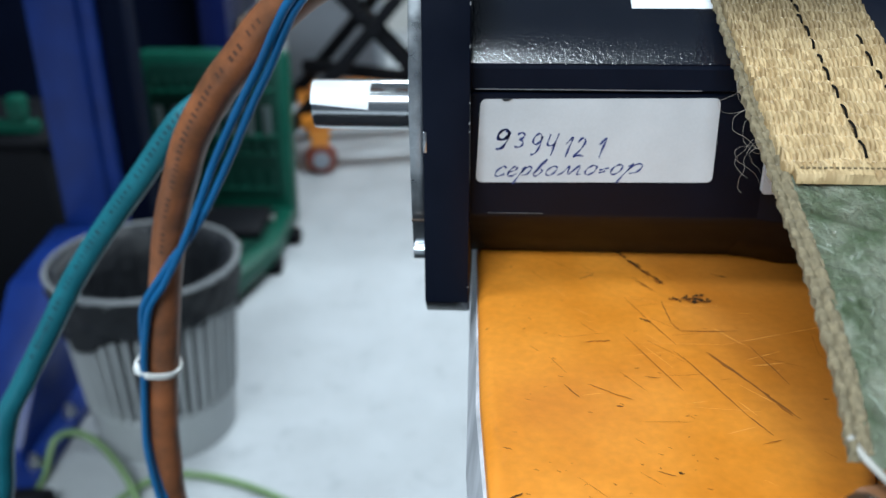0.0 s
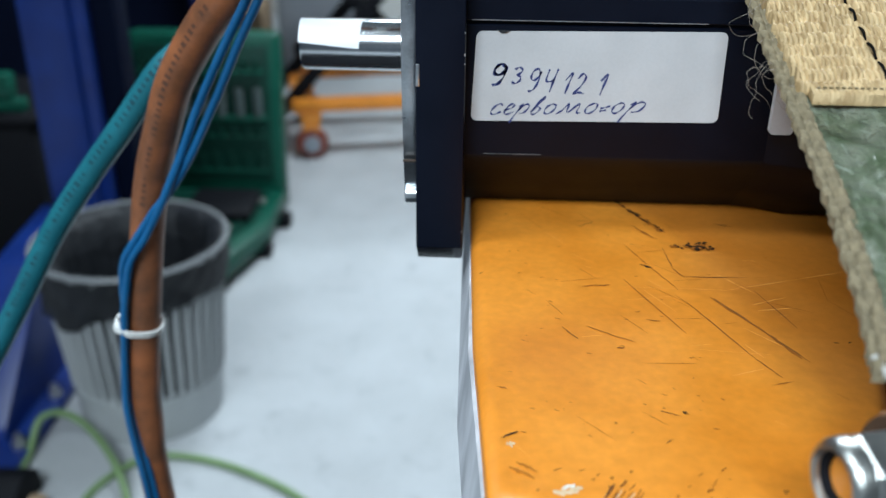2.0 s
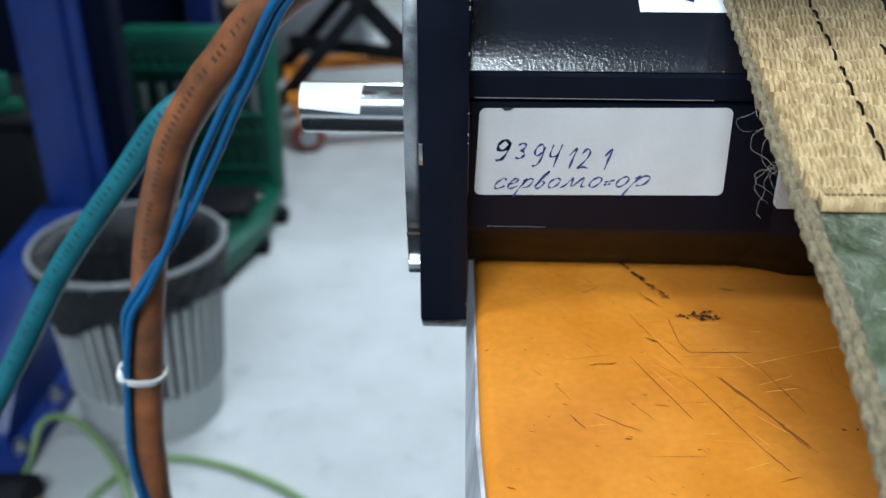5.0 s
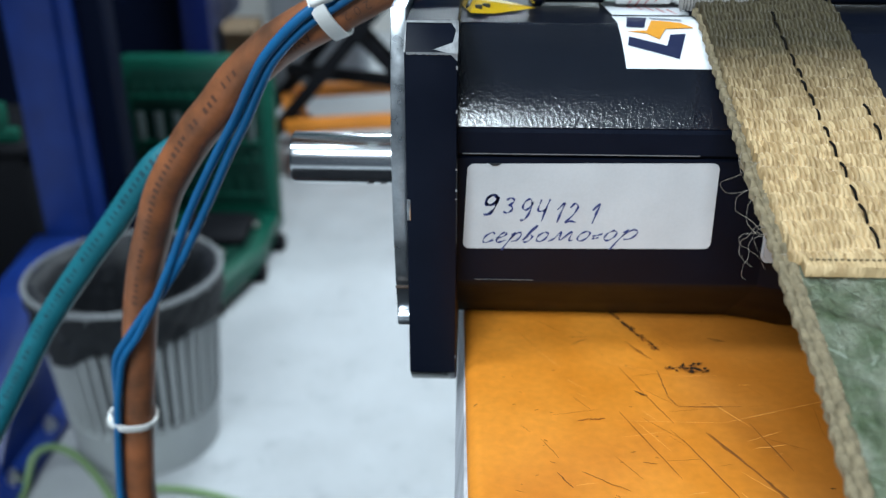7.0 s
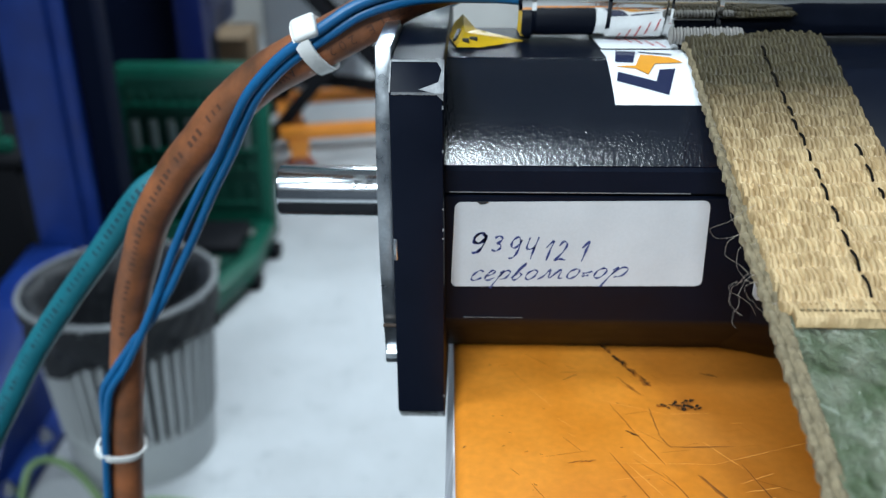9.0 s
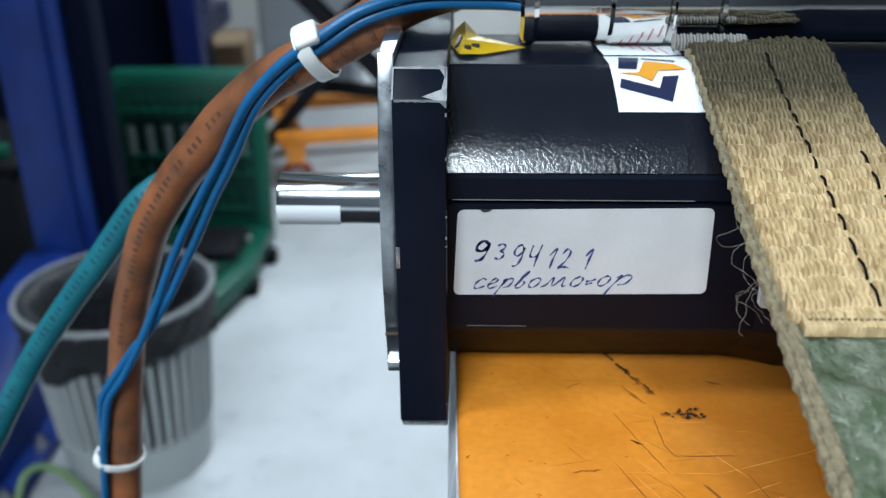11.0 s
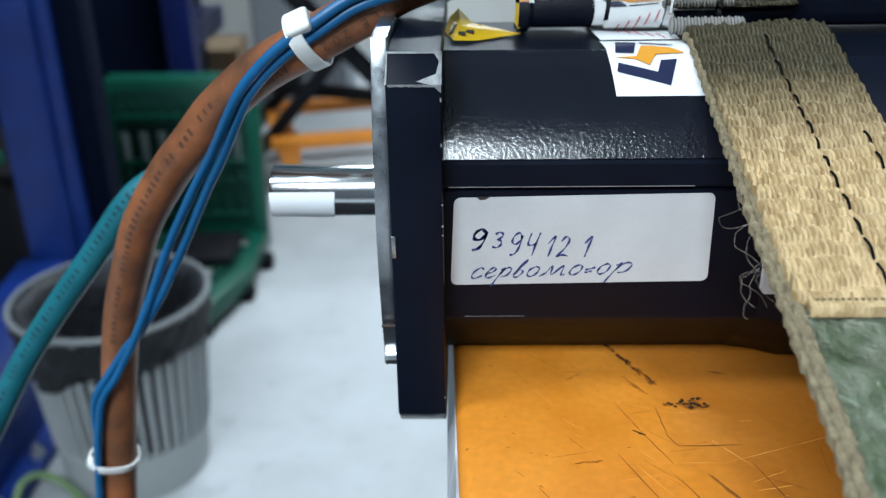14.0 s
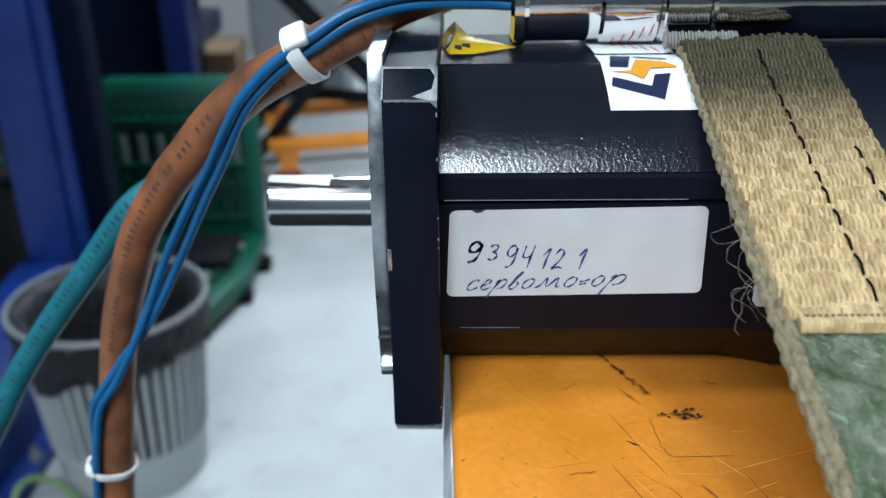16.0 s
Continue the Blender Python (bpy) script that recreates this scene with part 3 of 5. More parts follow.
def motor():
    at = (0.06, 0.0, TOP)
    ob = thing("servo_motor", at, "black enamelled servo motor with a bright steel shaft", "motor")
    hull = part("housing", prism(body_outline(), "x", FX1, BODY_X1), M["black"], ob, smooth=35)
    hull.data.materials.append(M["black_flat"])
    hull.data.materials.append(M["black_rough"])
    for poly in hull.data.polygons:
        poly.material_index = 2 if poly.normal.z < -0.3 else 1 if poly.normal.z > 0.98 or poly.center.z + TOP < AX + 0.0366 else 0
    # A thin pale strip puts the highlight along the groove's ledge.
    part("edge_glint", block(FX1 + 0.002, 0.098, -0.0670, -0.0664, AX + 0.0262, AX + 0.0265), M["worn"], ob, smooth=0)
    part("scratch", block(0.012, 0.036, -0.0663, -0.0658, AX - 0.02908, AX - 0.0290), M["worn"], ob, smooth=0)
    bell = bmesh.new()
    rings = []
    for x, gr in ((BODY_X1, 0.0), (BODY_X1 + 0.012, 0.0035), (BODY_X1 + 0.022, 0.0085), (0.30, 0.0085)):
        rings.append([bell.verts.new((x, y, z)) for y, z in body_outline(gr)])
    m = len(rings[0])
    for r0, r1 in zip(rings, rings[1:]):
        for i in range(m):
            bell.faces.new((r0[i], r0[(i + 1) % m], r1[(i + 1) % m], r1[i]))
    bell.faces.new(rings[0])
    bell.faces.new(rings[-1])
    part("end_bell", bell, M["black_flat"], ob, smooth=35)
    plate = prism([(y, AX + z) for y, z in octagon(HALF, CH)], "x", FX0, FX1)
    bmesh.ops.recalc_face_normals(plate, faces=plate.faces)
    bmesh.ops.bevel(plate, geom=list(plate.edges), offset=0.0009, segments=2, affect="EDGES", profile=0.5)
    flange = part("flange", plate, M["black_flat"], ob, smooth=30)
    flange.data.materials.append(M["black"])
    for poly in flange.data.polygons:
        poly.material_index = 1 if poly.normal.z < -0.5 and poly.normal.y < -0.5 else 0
    # bright worn edges along the corner of the flange
    rng = random.Random(2)
    for i in range(6):
        z = rng.uniform(-HALF + CH, HALF - CH)
        l = rng.uniform(0.0003, 0.0014)
        part("paint_chip", block(FX1 - 0.0005, FX1 + 0.0001, -HALF - 0.0001, -HALF + 0.0005, AX + z, AX + z + l), M["worn"], flange, smooth=0)
    for i in range(24):
        x = FX0 + 0.0008 + (FX1 - FX0 - 0.002) * i / 24
        part("paint_chip", block(x, x + rng.uniform(0.0006, 0.0009), -HALF - 0.0002, -HALF + 0.0006, AX + HALF - CH - 0.0004 - rng.uniform(0, 0.0003), AX + HALF - CH + 0.0002), M["worn"], flange, smooth=0)
    for x0, x1 in ((FX1 - 0.0010, FX1 + 0.0002), (FX0 - 0.0002, FX0 + 0.0005)):
        bm = bmesh.new()
        bm.faces.new([bm.verts.new((x, -HALF + d - 0.0003, AX + HALF - CH + d + 0.0003)) for x, d in ((x0, 0.0), (x1, 0.0), (x1, CH), (x0 + 0.0003, CH))])
        part("paint_chip", bm, M["worn"], flange, smooth=0)
    bm = bmesh.new()
    bm.faces.new([bm.verts.new((x, -HALF + d - 0.0003, AX + HALF - CH + d + 0.0003)) for x, d in ((FX0 + 0.0006, CH - 0.0006), (FX1 - 0.0010, CH - 0.0007), (FX1 - 0.0010, CH), (FX0 + 0.0006, CH))])
    part("paint_chip", bm, M["worn"], flange, smooth=0)
    zc = AX + HALF - CH
    for pts in (((0.0012, 0.0), (FX1, -0.0028), (FX1, 0.0), (FX1 - 0.0004, 0.0075), (FX1 - 0.0018, 0.0030), (-0.0045, 0.0009)), ((FX1 - 0.0002, 0.0060), (FX1, 0.0095), (FX1 - 0.003, 0.0099), (FX1 - 0.0022, 0.0085))):
        bm = bmesh.new()
        bm.faces.new([bm.verts.new((x, -HALF + max(d, 0) - 0.0003, zc + d + (0.0003 if d > 0 else 0.0))) for x, d in pts])
        part("worn_patch", bm, M["worn"], flange, smooth=0)
    def bowed():
        """The pilot plate's outline: long edges that bow outwards, blunt ends."""
        side = [(-0.0712 + 0.0115 * ((k - 9) / 9) ** 2, 0.0155 + 0.0655 * (k - 9) / 9) for k in range(19)]
        return side + [(-y, z) for y, z in reversed(side)]

    pilot = prism([(y, AX + z) for y, z in bowed()], "x", -0.0214, -0.0155, bevel=0.0004)
    spigot = part("pilot_plate", pilot, M["turned"], ob, "bright machined steel pilot plate", 40)
    part("joint_line", block(-0.0213, -0.0157, -0.0664, -0.0640, AX + 0.0475, AX + 0.0492, 0.0002), M["chrome"], spigot)
    part("joint_line", block(-0.0213, -0.0157, -0.0684, -0.0664, AX - 0.0330, AX - 0.0322, 0.0002), M["cast"], spigot)
    part("wax_smear", block(-0.0152, -0.0136, -0.0778, -0.0770, AX + 0.0020, AX + 0.0110, 0.0003), M["turned"], flange)
    part("shaft_collar", lathe([(0.0, -0.026), (0.017, -0.026), (0.018, -0.0255), (0.018, -0.0216), (0.0, -0.0216)], (0, 0, AX), "x", 48), M["turned"], ob)
    part("stud", lathe([(0.0, -0.0212), (0.0036, -0.0212), (0.004, -0.0208), (0.004, -0.0152), (0.0, -0.0152)], (0, -0.0600, AX - 0.0505), "x", 16), M["turned"], ob)
    # handwritten label on the flat side
    lab = prism([(x + ((0.0009 if x < 0.05 else -0.0003) * (z - AX) / 0.02), z + 0.014 * (x - 0.0090)) for x, z in rounded(0.0072, 0.1066, AX - 0.0148, AX + 0.0219, 0.0026)], "y", -0.0664, -0.0661)
    label = part("label", lab, M["label"], ob, "white paper label with blue handwriting", smooth=0)
    glyphs = {
        "9": [[(.78, .72), (.55, .98), (.2, .86), (.12, .6), (.4, .48), (.7, .66), (.78, .86), (.72, .4), (.5, .08), (.15, 0)]],
        "3": [[(.15, .86), (.45, .99), (.72, .84), (.6, .62), (.36, .53), (.66, .42), (.7, .18), (.42, 0), (.08, .08)]],
        "4": [[(.22, .98), (.16, .52), (.45, .46), (.74, .55)], [(.82, 1.0), (.68, .5), (.6, 0)]],
        "1": [[(.22, .66), (.68, 1.0), (.56, .5), (.46, 0)]],
        "2": [[(.15, .76), (.42, .99), (.7, .82), (.5, .42), (.08, .02), (.45, .1), (.85, .04)]],
        "с": [[(.85, .82), (.55, 1), (.2, .6), (.22, .15), (.5, 0), (.95, .25)]],
        "е": [[(.12, .42), (.6, .6), (.72, .9), (.45, 1), (.2, .6), (.22, .15), (.5, 0), (.95, .25)]],
        "р": [[(.1, .75), (.3, 1.0), (.12, .1), (-.02, -.85)], [(.18, .4), (.5, .98), (.82, .8), (.7, .2), (.35, .08)]],
        "в": [[(.12, .2), (.35, 1.1), (.6, 1.75), (.62, 1.4), (.35, .7), (.22, .1), (.55, 0), (.78, .5), (.5, .75)]],
        "о": [[(.55, 1), (.2, .7), (.18, .2), (.5, 0), (.82, .3), (.84, .8), (.5, 1)]],
        "м": [[(0, 0), (.18, .3), (.32, 1), (.45, .1), (.76, 1), (.84, .12), (1.0, .1)]],
        "т": [[(.0, .50), (.5, .58), (1.0, .72)], [(.10, .22), (.5, .28), (.8, .34)]],
    }

    def write(marks, slant, rise, pen):
        for i, (ch, x, wide, z, high) in enumerate(marks):
            for stroke in glyphs[ch]:
                pts = []
                for u, v in stroke:
                    px = x + wide * (u - 0.1) / 0.8 + slant * (v - 0.5) * high
                    pts.append((px, -0.06652, z + v * high + (rise + 0.014) * (px - 0.009)))
                bm = bmesh.new()
                path = spline(pts, 6)
                a, b = [], []
                for k, p in enumerate(path):
                    t = (path[min(k + 1, len(path) - 1)] - path[max(k - 1, 0)]).normalized()
                    w = pen * (0.8 + 0.35 * math.sin(k * 0.7 + i))
                    a.append(bm.verts.new(p + Vector((-t.z, 0, t.x)) * w))
                    b.append(bm.verts.new(p - Vector((-t.z, 0, t.x)) * w))
                for k in range(len(path) - 1):
                    bm.faces.new((a[k], a[k + 1], b[k + 1], b[k]))
                part("pen_stroke", bm, M["ink"], label, smooth=0)

    digits = [("9", 0.0157, 0.0050, -0.0001, 0.0092), ("3", 0.0233, 0.0042, 0.0010, 0.0066), ("9", 0.0302, 0.0042, -0.0023, 0.0095), ("4", 0.0362, 0.0046, -0.0026, 0.0096),
              ("1", 0.0434, 0.0040, -0.0032, 0.0085), ("2", 0.0486, 0.0044, -0.0034, 0.0086), ("1", 0.0575, 0.0040, -0.0036, 0.0087)]
    write([(ch, x, w, AX + z, h) for ch, x, w, z, h in digits], 0.20, 0.0, 0.00042)
    write([("9", 0.0154, 0.0056, AX + 0.0004, 0.0088), ("с", 0.0152, 0.0046, AX + 0.0042, 0.0044)], 0.22, 0.0, 0.00044)
    word = [("с", 0.0150, 0.0042, 0.0045), ("е", 0.0204, 0.0040, 0.0043), ("р", 0.0258, 0.0044, 0.0042), ("в", 0.0314, 0.0040, 0.0042), ("о", 0.0367, 0.0042, 0.0043), ("м", 0.0432, 0.0078, 0.0042),
            ("о", 0.0532, 0.0044, 0.0044), ("т", 0.0594, 0.0028, 0.0042), ("о", 0.0640, 0.0044, 0.0045), ("р", 0.0705, 0.0066, 0.0046)]
    write([(ch, x, w, AX - 0.0122, h) for ch, x, w, h in word], 0.50, 0.020, 0.00036)
    # torn black nick at the label's upper edge
    part("nick", prism([(0.0165, AX + 0.0224), (0.0215, AX + 0.0224), (0.0200, AX + 0.0214), (0.0180, AX + 0.0212)], "y", -0.0668, -0.0665), M["print"], label, smooth=0)
    # second small label half under the strap
    part("small_label", prism(rounded(0.1255, 0.1345, AX - 0.0150, AX + 0.006, 0.0015), "y", -0.0750, -0.0718), M["label"], ob, "small white label", smooth=0)
    # maker's sticker wrapped over the upper edge
    edge = math.asin(TOPZ / SHOULDER)

    def wrap(u, x, lift):
        """A place on the housing: u runs from the edge of the top flat down the turned shoulder, and back over the flat below 0."""
        if u < 0:
            return Vector((x, -SHOULDER * math.cos(edge) - u, AX + TOPZ + lift))
        a = edge - u / SHOULDER
        return Vector((x, -(SHOULDER + lift) * math.cos(a), AX + (SHOULDER + lift) * math.sin(a)))

    def decal(name, corners, mat, parent, lift, label=""):
        bm = bmesh.new()
        bm.faces.new([bm.verts.new((x, u, 0)) for x, u in corners])
        bm.normal_update()
        bmesh.ops.triangulate(bm, faces=list(bm.faces), ngon_method="EAR_CLIP")
        bmesh.ops.subdivide_edges(bm, edges=list(bm.edges), cuts=5, use_grid_fill=True)
        for v in bm.verts:
            v.co = wrap(v.co.y, v.co.x, lift)
        return part(name, bm, mat, parent, label, 60)

    st = decal("sticker", ((0.0668, -0.012), (0.119, -0.012), (0.119, 0.0256), (0.0695, 0.0256)), M["paper"], ob, 0.0004, "white sticker with a navy and amber emblem")
    decal("emblem", ((0.0707, 0.0142), (0.0715, 0.0095), (0.0861, 0.0145), (0.0879, 0.0083), (0.0941, 0.0077), (0.0903, 0.0210)), M["navy"], st, 0.0008)
    decal("emblem", ((0.0709, 0.0036), (0.0725, -0.0080), (0.0805, -0.0070), (0.0780, 0.0040)), M["navy"], st, 0.0008)
    decal("emblem", ((0.0815, -0.0070), (0.0815, -0.0055), (0.0940, -0.0015), (0.0940, -0.0030)), M["navy"], st, 0.0008)
    decal("emblem", ((0.0702, 0.0065), (0.0788, 0.0060), (0.0815, -0.0010), (0.0928, 0.0010), (0.0977, 0.0042), (0.0864, 0.0049), (0.0833, 0.0110), (0.0784, 0.0077)), M["amber"], st, 0.0009)
    st2 = decal("top_sticker", ((0.0640, -0.056), (0.0990, -0.056), (0.0990, -0.0105), (0.0670, -0.0105)), M["paper"], ob, 0.0012, "white sticker with red writing")
    for i in range(5):
        x, u = 0.074 + i * 0.0042, -0.034 + i * 0.003
        decal("red_bar", ((x, u), (x + 0.0008, u + 0.001), (x + 0.0030, u + 0.011), (x + 0.0022, u + 0.010)), M["red_ink"], st2, 0.0016)
    # rotating shaft
    shaft = new("shaft", finish(lathe([(0.0, -0.0744), (0.0108, -0.0744), (0.0116, -0.0739), (0.0120, -0.0727), (0.0120, -0.0200), (0.0, -0.0200)], (0, 0, 0), "x", 72), M["steel"], "shaft", smooth=25))
    shaft.parent = ob
    shaft.location = Vector((0, 0, AX)) - Vector(at)
    tagged(shaft, "ground steel shaft that turns")
    bm = bmesh.new()
    grid = []
    for i in range(15):
        f = i / 14
        row = []
        for j in range(5):
            s = j / 4
            ang = radians(-37 + 75 * f + (7 * (1 - s) * (1 - f)) - 5 * s * (1 - f))
            x = -0.0745 + 0.0280 * s + 0.0012 * f * s
            r = 0.01215 + (0.0001 if j == 0 else 0.0)
            row.append(bm.verts.new((x, -r * math.cos(ang), r * math.sin(ang))))
        grid.append(row)
    for i in range(14):
        for j in range(4):
            bm.faces.new((grid[i][j], grid[i + 1][j], grid[i + 1][j + 1], grid[i][j + 1]))
    tape = new("paper_flag", finish(bm, M["paper"], "paper_flag", smooth=60))
    tape.parent = shaft
    tagged(tape, "strip of white paper taped round the shaft")
    for k in range(6):
        a = radians(-190 - 7 + 6 * (k % 3))
        x = -0.040 + 0.006 * (k // 3) + 0.0006 * (k % 3)
        bm = bmesh.new()
        q = []
        for dx, da in ((0, 0), (0.003, 0), (0.003, 0.07), (0, 0.07)):
            q.append(bm.verts.new((x + dx, -0.01207 * math.cos(a + da), 0.01207 * math.sin(a + da))))
        bm.faces.new(q)
        o = new("printed_mark", finish(bm, M["print"], "printed_mark", smooth=0))
        o.parent = shaft
    return ob, shaft, at


servo, shaft, MOTOR_AT = motor()


# ---- connector, cables and ties ----
def connector():
    ob = thing("cable_connector", (0.10, 0.034, AX + 0.068), "shiny nickel-plated round cable connector lying on the motor", "connector")
    r, yc = 0.0195, 0.006
    z = AX + TOPZ + 0.0003 + 0.0212
    prof = [(0.0, 0.033), (0.0195, 0.033), (0.0212, 0.0345), (0.0212, 0.0385), (r, 0.0405), (r, 0.0695), (0.0208, 0.0710), (0.0208, 0.0930), (0.0201, 0.0940), (0.0201, 0.0952), (0.0208, 0.0960),
            (0.0208, 0.1130), (0.0198, 0.1145), (0.0208, 0.1160), (0.0208, 0.144), (0.0198, 0.1465), (0.0198, 0.27), (0.0, 0.27)]
    part("shell", lathe(prof, (0, yc, z), "x", 64), M["chrome"], ob, smooth=30)
    part("base", block(0.11, 0.15, 0.034, 0.06, AX + TOPZ + 0.0001, AX + 0.078, 0.003), M["black_flat"], ob)
    # film warning tag and its yellow folds
    tag = bmesh.new()
    pts = [(0.004, 0.004, 0.001), (0.006, 0.020, 0.004), (0.010, 0.016, 0.0085), (0.016, 0.006, 0.004), (0.036, -0.004, 0.0012), (0.018, -0.014, 0.0006), (0.008, -0.018, 0.0015), (0.011, -0.006, 0.005)]
    v = [tag.verts.new((x, y, AX + TOPZ + z)) for x, y, z in pts]
    for f in ((0, 1, 7), (1, 2, 7), (2, 3, 7), (3, 4, 7), (4, 5, 7), (5, 6, 7), (6, 0, 7)):
        tag.faces.new([v[i] for i in f])
    warn = solo("warning_tag", tag, M["foil"], (0.012, 0.0, AX + 0.068), "crumpled yellow and black warning film stuck on the motor", "warning tag", smooth=0)
    for x0, y0, x1, y1 in ((0.0068, 0.001, 0.0086, -0.008), (0.013, -0.0095, 0.0165, -0.0105), (0.010, -0.0125, 0.013, -0.0135)):
        part("black_stripe", block(min(x0, x1), max(x0, x1), min(y0, y1), max(y0, y1), AX + TOPZ + 0.0022, AX + TOPZ + 0.0042, 0.0004, turn=pose(0, 0, 0, 18, 0, -12)), M["print"], warn, smooth=0)


connector()

ORANGE = [(0.035, 0.010, 1.3440), (0.012, 0.009, 1.3450), (-0.013, -0.002, 1.3395), (-0.033, -0.0095, 1.3290), (-0.054, -0.011, 1.3180), (-0.077, -0.001, 1.3040), (-0.098, 0.007, 1.286), (-0.114, 0.015, 1.268), (-0.130, 0.024, 1.250),
          (-0.150, 0.033, 1.221), (-0.163, 0.042, 1.193), (-0.176, 0.050, 1.160), (-0.1855, 0.052, 1.118), (-0.1935, 0.053, 1.070), (-0.2005, 0.053, 1.022), (-0.2025, 0.053, 0.990), (-0.2035, 0.054, 0.930), (-0.195, 0.065, 0.75),
          (-0.15, 0.10, 0.4), (-0.05, 0.16, 0.08), (0.10, 0.22, 0.0185), (0.5, 0.3, 0.0185), (1.05, 0.45, 0.0185)]
TEAL = [(0.06, 0.075, 1.338), (0.02, 0.066, 1.336), (-0.010, 0.050, 1.327), (-0.039, 0.0413, 1.3195), (-0.0626, 0.0396, 1.3075), (-0.0895, 0.0549, 1.2905), (-0.1134, 0.064, 1.2714), (-0.1304, 0.069, 1.2521), (-0.1463, 0.0728, 1.2345), (-0.169, 0.0705, 1.2180), (-0.197, 0.07, 1.183), (-0.2245, 0.07, 1.149), (-0.251, 0.07, 1.113), (-0.280, 0.07, 1.066), (-0.302, 0.07, 1.031), (-0.319, 0.07, 1.002),
        (-0.335, 0.075, 0.95), (-0.352, 0.085, 0.85), (-0.34, 0.11, 0.5), (-0.2, 0.18, 0.1), (0.05, 0.26, 0.016), (0.5, 0.36, 0.016), (1.05, 0.52, 0.016)]
# the middle of the two blue wires, and half their distance apart (turning over where it changes sign)
BLUE = [((0.034, -0.004, 1.3400), 0.0026), ((0.020, -0.007, 1.3412), 0.0026), ((-0.008, -0.015, 1.3420), 0.0026), ((-0.0295, -0.0215, 1.3375), 0.0025), ((-0.0460, -0.0240, 1.3280), 0.0024), ((-0.0630, -0.0225, 1.3165), 0.0023),
        ((-0.0775, -0.018, 1.3020), 0.0023), ((-0.0865, -0.012, 1.288), 0.0026), ((-0.0980, -0.001, 1.268), 0.0030), ((-0.1120, 0.011, 1.246), 0.0035), ((-0.127, 0.021, 1.220), 0.0042), ((-0.1365, 0.026, 1.203), 0.0040),
        ((-0.148, 0.030, 1.181), 0.0030), ((-0.161, 0.033, 1.159), 0.0010), ((-0.170, 0.0345, 1.146), -0.0014), ((-0.182, 0.037, 1.128), -0.0026), ((-0.1935, 0.039, 1.111), -0.0024), ((-0.199, 0.042, 1.091), -0.0012),
        ((-0.2015, 0.0425, 1.075), 0.0004), ((-0.205, 0.043, 1.050), 0.0006), ((-0.2080, 0.043, 1.025), 0.0008), ((-0.2095, 0.0425, 1.001), 0.0012), ((-0.2065, 0.0415, 0.970), 0.0020), ((-0.203, 0.0415, 0.935), 0.0026),
        ((-0.198, 0.054, 0.75), 0.0026), ((-0.155, 0.088, 0.4), 0.0026), ((-0.06, 0.145, 0.09), 0.0026), ((0.10, 0.19, 0.012), 0.0026), ((0.5, 0.27, 0.012), 0.0026), ((1.05, 0.41, 0.012), 0.0026)]


